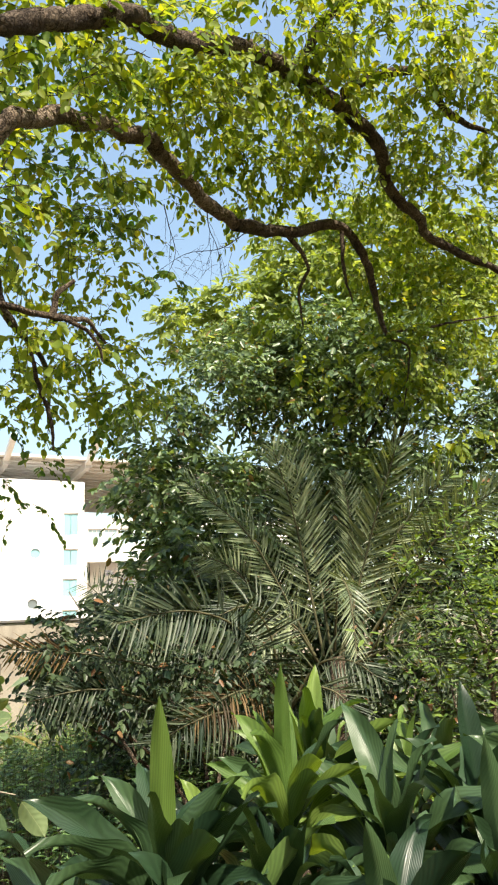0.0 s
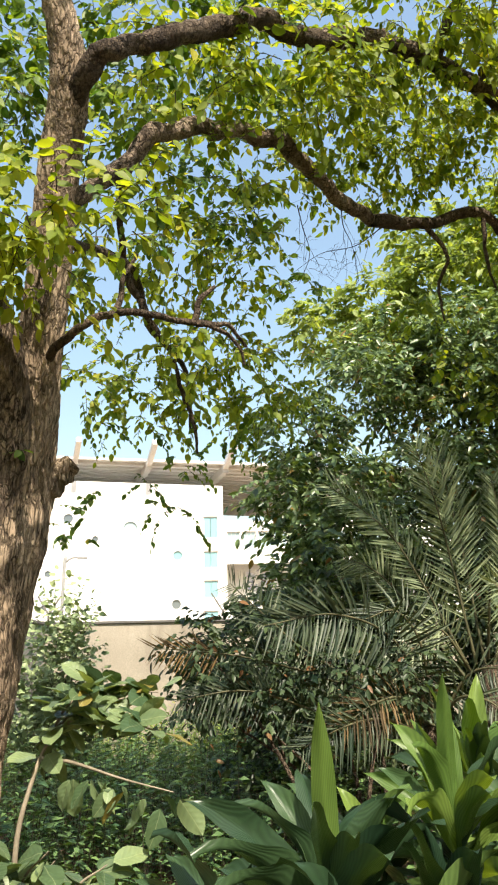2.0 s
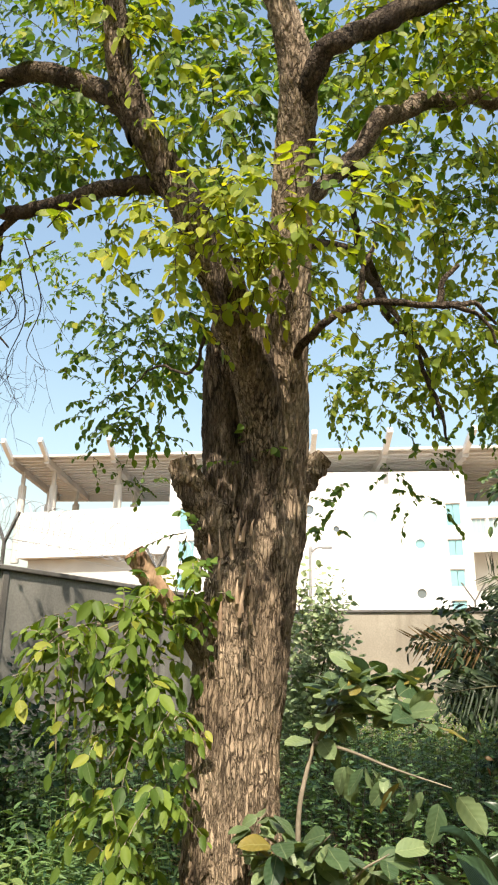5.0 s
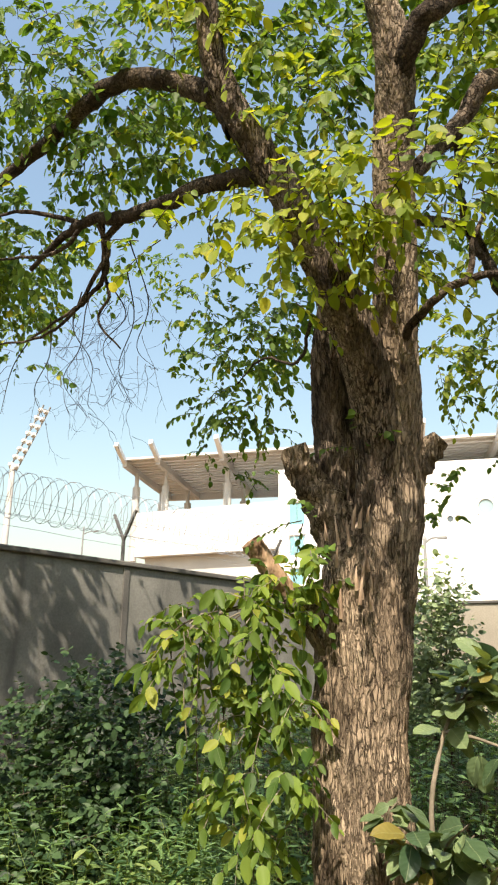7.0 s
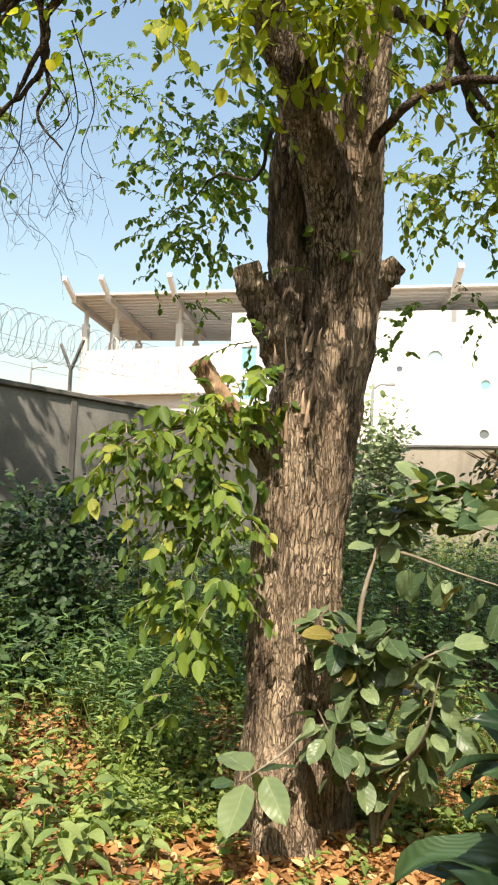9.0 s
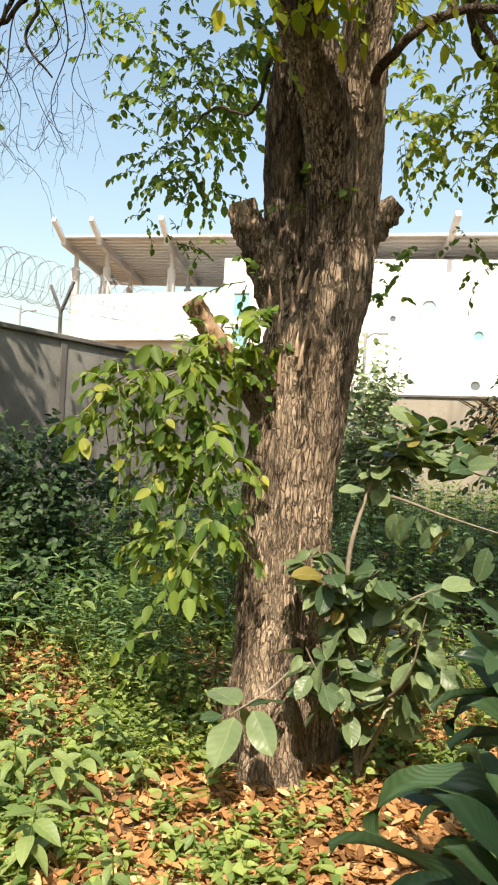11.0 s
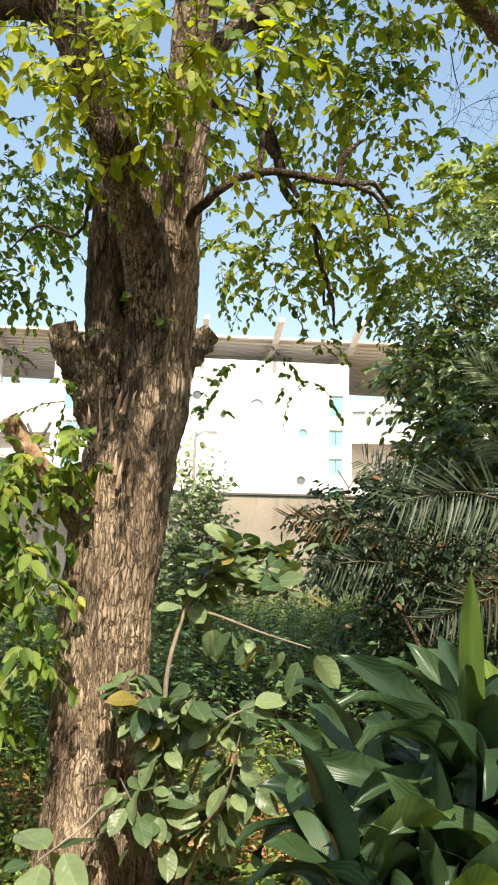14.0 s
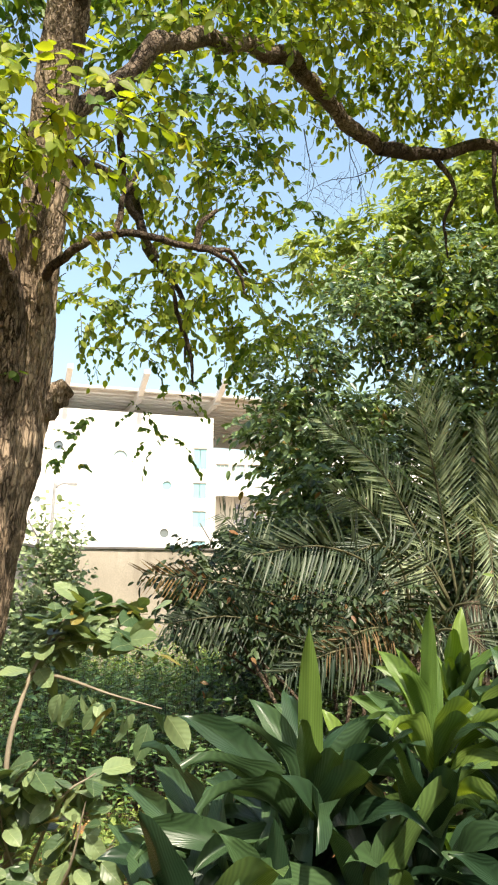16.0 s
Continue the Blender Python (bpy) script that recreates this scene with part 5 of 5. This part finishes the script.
        a = bend * s * s
        if r:
            y += math.sin(a) * length / rows
            z += math.cos(a) * length / rows
        w = width * (0.15 + 0.85 * math.sin(min(1, s / 0.52) * math.pi / 2) ** 1.7) * (1 - max(0, (s - 0.52) / 0.48) ** 2.2)
        for c in range(cols + 1):
            u = c / cols - 0.5
            fold = (abs(u) - 0.25) * w * 0.85 * (1 - 0.6 * s)
            e = wave * math.sin(s * 15 + (2 if u > 0 else 0)) * abs(u) * 2
            tw = twist * s
            off = fold + e
            v.append((u * w * math.cos(tw) + off * math.sin(tw), y - math.cos(a) * off * math.cos(tw) + u * w * math.sin(tw), z + math.sin(a) * off))
    q = []
    k = cols + 1
    for r in range(rows):
        for c in range(cols):
            q.append((r * k + c, r * k + c + 1, (r + 1) * k + c + 1, (r + 1) * k + c))
    me = mesh_of("leaf", v, q, True)
    me.materials.append(material)
    return me


FORMS = ((0.4, 0.19, 0.012, 0.4), (1.0, 0.20, 0.02, -0.9), (1.5, 0.205, 0.026, 1.1), (2.1, 0.20, 0.028, -1.2), (2.7, 0.19, 0.028, 0.9), (0.9, 0.18, 0.02, -1.7))
STRAPS = [strap_mesh(*form, STRAP_LEAF) for form in FORMS]
FRESH = [strap_mesh(*form, FRESH_STRAP) for form in FORMS]
TURN = 2.39996


def strap_plant(x, y, head, count, size, fresh=0.04, seed=0):
    """A cane with a rosette of broad leaves: young ones upright in the middle, old ones arching out and down."""
    g = random.Random(seed)
    pale = fresh > 0.3
    p = thing("strap_leaf_plant", (x, y, 0), "strap-leaved plant with fresh yellow-green leaves" if pale else "broad-leaved dark green plant with glossy strap leaves", "plant", "strap-leaved plants")
    lean = Vector((0.04 * math.sin(seed * 2.1), 0.04 * math.cos(seed * 1.7), head))
    top = Vector((x, y, 0)) + lean
    v, f = tube([(x, y, -0.05), (x + lean.x * 0.3, y + lean.y * 0.3, head * 0.5), top], [0.022, 0.02, 0.016], 8, 6, 0.1)
    part("cane", mesh_of("cane", v, f, True), PALM_STALK, p)
    for k in range(count):
        s = k / (count - 1)
        tall = k == 0 and seed in (1, 10)
        tilt = 4 if tall else 6 + 78 * s ** 0.8 + g.uniform(-16, 18)
        kind = 0 if tall else min(4, int(0.4 + s * 3.4 + g.random() * 1.8)) if g.random() > 0.12 else 5
        ob = part("leaf", (FRESH if g.random() < fresh or tall else STRAPS)[kind], None, p)
        around = math.degrees(k * TURN + g.uniform(-0.5, 0.5) + seed)
        L = size * (1.2 if tall else g.uniform(0.7, 1.1))
        at = top - lean.normalized() * (0.02 + 0.42 * s * s * min(1, head))
        ob.matrix_basis = Matrix.Translation(at) @ pose(0, 0, 0, 0, 0, 170 if tall else around) @ pose(0, 0, 0, -tilt, 0, 0 if tall else g.uniform(-45, 45)) @ Matrix.Diagonal((L * (0.58 if tall else g.uniform(0.72, 1.0)), L, L, 1))
    return p


PLANTS = [(0.375, 2.06, 1.02, 70, 0.52, 0.0), (0.15, 1.95, 0.78, 38, 0.54, 0.03), (0.08, 1.64, 0.50, 34, 0.58, 0.0), (0.14, 2.22, 0.86, 34, 0.52, 0.02), (0.55, 1.88, 0.84, 44, 0.54, 0.03), (0.93, 1.84, 0.86, 44, 0.54, 0.03), (1.32, 1.95, 0.90, 44, 0.54, 0.04), (0.72, 1.98, 0.92, 40, 0.50, 0.03), (0.30, 1.86, 0.78, 34, 0.50, 0.03),
          (0.80, 2.36, 1.18, 56, 0.44, 0.65), (1.06, 2.60, 1.24, 54, 0.44, 0.7), (1.12, 2.22, 1.02, 44, 0.56, 0.06), (1.47, 2.38, 1.06, 44, 0.54, 0.08), (1.48, 2.78, 1.10, 36, 0.48, 0.35), (1.80, 2.15, 1.00, 36, 0.54, 0.05), (1.88, 2.65, 1.06, 34, 0.52, 0.1), (0.66, 2.72, 0.98, 34, 0.46, 0.35), (1.25, 3.05, 1.06, 34, 0.46, 0.3), (1.75, 3.15, 1.08, 32, 0.46, 0.25), (0.30, 2.45, 0.66, 30, 0.48, 0.05)]
for k, row in enumerate(PLANTS):
    strap_plant(*row, k + 1)


# ---- oval-leaved shrub by the trunk, and leafy shoots hanging from the stub ----
def oval_mesh(width=0.62, bend=0.35, fold=0.10):
    rows, cols = 8, 6
    v = []
    for r in range(rows + 1):
        s = r / rows
        w = width * math.sin(math.pi * s ** 0.92) ** 0.58 if 0 < s < 1 else 0.02
        for c in range(cols + 1):
            u = c / cols - 0.5
            v.append((u * w, s - bend * 0.15 * s * s, abs(u) * w * fold * 2.2 - bend * s * s * 0.5 + 0.018 * math.sin(s * 11 + u * 6) - 0.10 * u * u * w))
    q = []
    k = cols + 1
    for r in range(rows):
        for c in range(cols):
            q.append((r * k + c, r * k + c + 1, (r + 1) * k + c + 1, (r + 1) * k + c))
    me = mesh_of("leaf", v, q, True)
    me.materials.append(OVAL_LEAF)
    return me


OVALS = [oval_mesh(w, b, f) for w, b, f in ((0.60, 0.20, 0.10), (0.64, 0.40, 0.06), (0.55, 0.08, 0.15), (0.58, 0.6, 0.12))]
shrub = thing("shrub", (-0.62, 3.40, 0), "shrub with large oval grey-green leaves beside the trunk", "shrub")
SHRUB = {
    "main": [(-0.62, 3.42, -0.02), (-0.68, 3.44, 0.5), (-0.73, 3.47, 0.98), (-0.69, 3.50, 1.25), (-0.62, 3.53, 1.44), (-0.50, 3.56, 1.56), (-0.30, 3.57, 1.60)],
    "arm": [(-0.66, 3.52, 1.36), (-0.50, 3.45, 1.34), (-0.28, 3.36, 1.28), (-0.05, 3.27, 1.23)],
    "low": [(-0.62, 3.42, 0.1), (-0.58, 3.32, 0.45), (-0.66, 3.22, 0.75), (-0.70, 3.20, 0.95)],
    "east": [(-0.60, 3.40, 0.15), (-0.48, 3.30, 0.45), (-0.40, 3.22, 0.70), (-0.36, 3.18, 0.85)],
    "stick": [(-0.62, 3.38, 0.62), (-0.87, 3.24, 0.58), (-0.97, 3.08, 0.50), (-1.08, 2.92, 0.43)],
    "mid": [(-0.70, 3.45, 0.7), (-0.60, 3.30, 0.9), (-0.52, 3.25, 1.0)],
    "front": [(-0.62, 3.42, 0.2), (-0.66, 3.22, 0.5), (-0.74, 3.12, 0.72)],
    "side": [(-0.58, 3.40, 0.3), (-0.38, 3.28, 0.6), (-0.22, 3.20, 0.72)],
    "top": [(-0.62, 3.53, 1.42), (-0.55, 3.45, 1.56), (-0.42, 3.42, 1.66)],
    "top_east": [(-0.55, 3.55, 1.50), (-0.30, 3.45, 1.50), (-0.12, 3.40, 1.46)],
    "rise": [(-0.66, 3.42, 0.6), (-0.78, 3.30, 0.85), (-0.86, 3.22, 1.02), (-0.80, 3.2, 1.12)],
    "fore": [(-0.60, 3.40, 0.35), (-0.40, 3.15, 0.62), (-0.32, 3.05, 0.92)],
    "head": [(-0.66, 3.42, 0.6), (-0.64, 3.22, 0.92), (-0.52, 3.12, 1.06)],
    "spread": [(-0.62, 3.40, 0.5), (-0.45, 3.20, 0.88), (-0.30, 3.15, 1.0)],
    "west": [(-0.66, 3.42, 0.6), (-0.74, 3.20, 0.92), (-0.74, 3.12, 1.06)],
    "lean": [(-0.66, 3.30, 0.3), (-0.74, 3.12, 0.55), (-0.80, 3.03, 0.72)],
    "crest": [(-0.50, 3.56, 1.54), (-0.36, 3.65, 1.64), (-0.15, 3.70, 1.62)],
}
g = random.Random(5)


def oval_leaf(at, way, size, parent=None):
    ob = part("leaf", OVALS[g.randrange(4)], OVAL_LEAF, parent or shrub)
    y = Vector(way).normalized()
    up = Vector((g.uniform(-0.9, 0.9), -0.2 + g.uniform(-0.9, 0.9), 0.9))
    x = y.cross(up).normalized()
    z = x.cross(y)
    mt = Matrix((x, y, z)).transposed().to_4x4()
    ob.matrix_basis = Matrix.Translation(at) @ mt @ Matrix.Diagonal((size, size, size, 1))


for key, points in SHRUB.items():
    r = 0.016 if key == "main" else 0.010
    v, f = tube(points, np.linspace(r, r * 0.25, len(points)), 8, 6, 0.1)
    part("branch", mesh_of("branch", v, f, True), PALE_TWIG, shrub)
    line, _ = smooth_path(points, 10)
    count = {"main": 44, "arm": 16, "stick": 7, "lean": 11, "top": 30, "top_east": 34, "crest": 32}.get(key, 23)
    first = {"main": 0.6, "arm": 0.35, "stick": 0.85}.get(key, 0.25)
    for k in range(count):
        s = first + (1 - first) * k / (count - 1)
        at = Vector(line[int(s * (len(line) - 1))])
        a = g.uniform(0, 2 * math.pi)
        way = Vector((math.cos(a), math.sin(a) - 0.25, g.uniform(-0.5, 0.9) if key in ("top", "top_east", "crest") else g.uniform(-1.1, 0.35) - (1.2 if key == "arm" else 0)))
        size = g.uniform(0.07, 0.175) * (1.5 if key == "stick" else 1)
        oval_leaf(at + way * 0.03, way, size)

vine = thing("leafy_shoots", (-1.42, 3.2, 1.95), "leafy green shoots hanging down from the sawn stub", "shoots")
HANGING = [(-1.50, 3.10, 1.92, 0.16, 0.10), (-1.62, 3.02, 1.74, 0.10, 0.12), (-1.38, 3.12, 1.70, 0.14, 0.20), (-1.56, 3.02, 1.45, 0.12, 0.20), (-1.33, 3.10, 1.40, 0.13, 0.22), (-1.20, 3.12, 1.50, 0.07, 0.16), (-1.47, 3.02, 1.15, 0.12, 0.16),
           (-1.24, 3.08, 1.15, 0.10, 0.16), (-1.42, 3.02, 0.92, 0.08, 0.10), (-1.45, 3.00, 0.66, 0.03, 0.06), (-1.34, 3.25, 1.98, 0.08, 0.10), (-1.74, 2.98, 1.88, 0.05, 0.05), (-1.14, 3.16, 2.14, 0.06, 0.06), (-1.24, 3.10, 1.90, 0.06, 0.08), (-1.34, 3.20, 2.02, 0.10, 0.07), (-1.22, 3.20, 2.02, 0.08, 0.07), (-1.10, 3.28, 2.06, 0.07, 0.06), (-1.68, 2.95, 1.80, 0.13, 0.06), (-1.72, 2.95, 1.66, 0.09, 0.06)]
P, A, U, S, tw = sprays(HANGING, 850, 0.19, 0.058, 0.5, 7, 0.1, 0.0, (0.1, -0.5, 0.6), 0.9)
pick = slice(0, len(P), max(1, len(P) // 300))
leaf_objects(vine, leaf_template(leaf_shape(0.52, 0.08, 0.15, 0.42), HANG_SINGLE), P[pick], A[pick], U[pick], S[pick])
P, A, U, S = [np.delete(q, pick, 0) for q in (P, A, U, S)]
v, f = leaf_cloud(leaf_shape(0.52, 0.08, 0.15, 0.42), P, A, U, S)
tagged(part("foliage", mesh_of("foliage", v, f, True), HANG_LEAF, vine), kind="stuff")
v, f = twig_mesh(tw)
tagged(part("twig_mass", mesh_of("twig_mass", v, f), PALE_TWIG, vine), kind="stuff")
for k in range(7):
    x, y, low = -1.40 - 0.05 * k, 3.20 - 0.035 * k, (0.75, 1.2, 0.95, 1.4, 1.05, 1.3, 1.5)[k]
    v, f = tube([(-1.34, 3.33, 1.93), ((x - 1.36) / 2, (y + 3.28) / 2, 1.90), (x - 0.03, y - 0.04, 1.80), (x - 0.05, y - 0.06, (1.8 + low) / 2), (x - 0.03, y - 0.05, low)], [0.005, 0.004, 0.004, 0.003, 0.002], 6, 8, 0.1)
    part("stem", mesh_of("stem", v, f, True), PALE_TWIG if k % 2 else TWIG, vine)


# ---- weeds, undergrowth and fallen leaves ----
def scatter(count, x0, x1, y0, y1, keep):
    """Random places on the ground where keep(x, y) is more than a random number."""
    out = []
    while len(out) < count:
        x, y = rng.uniform(x0, x1), rng.uniform(y0, y1)
        if rng.random() < keep(x, y):
            out.append((x, y, ground_height(x, y)))
    return np.array(out)


def west_of_wall(x, y):
    return x < -5.2 + (y - 7.97) * 0.32 + 0.05


def plants(count, area, keep, height, leaf, leaves, spread):
    base = scatter(count, *area, keep)
    P, A, U, S, stalks = [], [], [], [], []
    for b in base:
        h = height * rng.uniform(0.4, 1.2)
        top = b + (rng.normal() * h * 0.2, rng.normal() * h * 0.2, h)
        s = rng.uniform(0.25, 1, leaves)[:, None]
        P.append(b + (top - b) * s)
        a = rng.uniform(0, 2 * math.pi, leaves)
        A.append(unit(np.stack([np.cos(a), np.sin(a), rng.uniform(-0.3, 0.5, leaves)], -1)))
        U.append(unit(rng.normal(size=(leaves, 3)) * 0.3 + (0, 0, 1)))
        S.append(leaf * rng.uniform(0.4, 1.4, leaves) * rng.uniform(0.75, 1.2))
        stalks.append((np.array([b, (b + top) / 2, top, top]), 0.003))
    return np.vstack(P), np.vstack(A), np.vstack(U), np.concatenate(S), stalks


def bare(x, y):
    """Open ground with fallen leaves, in front of the trunk."""
    d = ((x + 0.22) / 0.80) ** 2 + ((y - 2.90) / 0.90) ** 2
    return math.exp(-d * d)


def weed_cover(x, y):
    if west_of_wall(x, y) or (x + 1.02) ** 2 + (y - 3.5) ** 2 < 0.12 or x * x + y * y < 0.8:
        return 0.0
    return (0.14 + 0.86 * max(0, min(1, 0.36 + 2.6 * noise.noise((x * 1.3, y * 1.3, 2))))) * (1 - 0.97 * bare(x, y))


P, A, U, S, stalks = plants(2900, (-4.6, 0.4, 1.6, 3.9), weed_cover, 0.14, 0.046, 8, 0.1)
v, f = leaf_cloud(leaf_shape(0.62, 0.12, 0.18, 0.28), P, A, U, S)
P, A, U, S, taller = plants(1500, (-4.8, 0.4, 3.7, 5.8), weed_cover, 0.34, 0.06, 10, 0.1)
v, f = joined([(v, f), leaf_cloud(small_leaf(0.42), P, A, U, S)])
stalks += taller
P, A, U, S, outer = plants(1800, (-8.0, 3.5, -3.0, 1.6), weed_cover, 0.2, 0.07, 8, 0.1)
v, f = joined([(v, f), leaf_cloud(small_leaf(0.5), P, A, U, S)])
v2, f2 = twig_mesh(stalks + outer)
P, A, U, S, more = plants(460, (-4.8, -1.5, 3.9, 6.6), weed_cover, 0.72, 0.085, 24, 0.2)
va, fa = leaf_cloud(leaf_shape(0.24, 0.08, 0.12, 0.42), P, A, U, S)
vb, fb = twig_mesh(more)
P, A, U, S, far = plants(520, (-3.0, 1.2, 12.8, 14.7), lambda x, y: 0.0 if west_of_wall(x, y) else 0.8, 1.15, 0.11, 16, 0.2)
A[:, 2] += 0.8
vb, fb = joined([(vb, fb), twig_mesh(far)])
v, f = joined([(v, f), leaf_cloud(small_leaf(0.25), P, A, U, S)])
v2, f2 = joined([(v2, f2), (vb, fb)])
weeds = part("weeds", mesh_of("weeds", v, f, True), WEED_LEAF)
tagged(weeds, "low green weeds growing through fallen leaves", "weeds", kind="stuff")
part("stalk_mass", mesh_of("stalk_mass", v2, f2), WEED_LEAF, weeds)


def thicket(x, y):
    if west_of_wall(x, y):
        return 0.0
    return 0.35 + 0.65 * max(0, min(1, 0.5 + 1.5 * noise.noise((x * 0.6, y * 0.6, 9))))


P, A, U, S, stalks = plants(3100, (-5.0, 1.6, 5.2, 13.6), thicket, 1.05, 0.078, 24, 0.2)
# tall weeds (va, fa) take the undergrowth's darker colour to carry their shade
v, f = joined([leaf_cloud(small_leaf(0.45), P, A, U, S), (va, fa)])
v2, f2 = twig_mesh(stalks)
under = part("undergrowth", mesh_of("undergrowth", v, f), UNDER_LEAF)
tagged(under, "dense dark green undergrowth behind the tree", "undergrowth", kind="stuff")
part("stalk_mass", mesh_of("stalk_mass", v2, f2), TWIG, under)



def litter_cover(x, y):
    if west_of_wall(x, y):
        return 0.0
    edge = max(0.0, 1 - (((x + 1.0) / 5.0) ** 2 + ((y - 2.2) / 4.2) ** 2) ** 2)
    return edge * (0.28 + 0.25 * max(0, min(1, 0.5 + 1.5 * noise.noise((x * 0.8, y * 0.8, 5))))) + 0.6 * bare(x * 0.6 - 0.3, 3 + (y - 3) * 0.5)


base = np.vstack([scatter(30000, -7.0, 4.5, -3.5, 6.5, litter_cover), scatter(20000, -3.4, 0.7, 1.6, 4.6, litter_cover)])
N = len(base)
a = rng.uniform(0, 2 * math.pi, N)
ahead = np.stack([np.cos(a), np.sin(a), rng.normal(size=N) * 0.25], -1)
v, f = leaf_cloud(leaf_shape(0.46, 0.18, -0.22, 0.42), base + np.stack([0 * a, 0 * a, rng.uniform(0.004, 0.04, N)], -1), ahead, unit(rng.normal(size=(N, 3)) * 0.45 + (0, 0, 1)), rng.uniform(0.026, 0.076, N))
fallen = part("fallen_leaves", mesh_of("fallen_leaves", v, f, True), LITTER)
tagged(fallen, "dry orange-brown fallen leaves on the ground", "fallen leaves", kind="stuff")


# ---- seedlings standing in the weeds ----
def lance_mesh(bend):
    rows, v = 6, []
    for r in range(rows + 1):
        s = r / rows
        w = 0.46 * math.sin(math.pi * s ** 0.85) ** 0.8 if 0 < s < 1 else 0.01
        for u in (-0.5, -0.25, 0, 0.25, 0.5):
            v.append((u * w, s - bend * 0.15 * s * s, abs(u) * w * 0.35 - bend * s * s * 0.6 + 0.008 * math.sin(s * 17 + u * 6)))
    q = [(r * 5 + c, r * 5 + c + 1, r * 5 + c + 6, r * 5 + c + 5) for r in range(rows) for c in range(4)]
    me = mesh_of("leaf", v, q, True)
    me.materials.append(SEEDLING_LEAF)
    return me


LANCES = [lance_mesh(b) for b in (0.3, 0.6, 0.9)]


def seedling(x, y, height, leaf, count):
    z = ground_height(x, y)
    p = thing("seedling", (x, y, z), "pale green broad-leaved seedling growing among the weeds", "seedling", "seedlings in the weeds")
    top = Vector((x + g.uniform(-0.06, 0.06), y + g.uniform(-0.06, 0.06), z + height))
    v, f = tube([(x, y, z - 0.02), ((x + top.x) / 2 + 0.01, y, z + height * 0.5), top], [0.005, 0.004, 0.002], 6, 5)
    part("stem", mesh_of("stem", v, f, True), SHOOT_LEAF, p)
    for k in range(count):
        s = 0.35 + 0.65 * (k + 1) / count
        at = Vector((x, y, z)).lerp(top, s)
        turn = k * TURN + g.uniform(-0.4, 0.4)
        ob = part("leaf", LANCES[k % 3], SEEDLING_LEAF, p)
        size = leaf * g.uniform(0.7, 1.15)
        ob.matrix_basis = Matrix.Translation(at) @ pose(0, 0, 0, g.uniform(-25, 30), g.uniform(-20, 20), math.degrees(turn)) @ Matrix.Diagonal((size, size, size, 1))


for k, (x, y, h) in enumerate([(-2.04, 2.97, 0.34), (-1.94, 2.65, 0.30), (-1.65, 2.69, 0.26), (-2.57, 4.10, 0.62), (-1.79, 3.09, 0.28), (-2.25, 3.29, 0.36), (-1.63, 2.57, 0.30), (-1.45, 2.94, 0.18),
                               (-1.54, 2.17, 0.28), (-1.08, 2.58, 0.12), (-1.20, 2.18, 0.2), (-2.3, 2.75, 0.38), (-2.75, 3.5, 0.42), (-1.8, 2.35, 0.3), (-2.45, 3.05, 0.3), (-3.1, 4.3, 0.5)]):
    seedling(x, y, h, 0.125 if h > 0.2 else 0.09, 11 if h > 0.2 else 7)
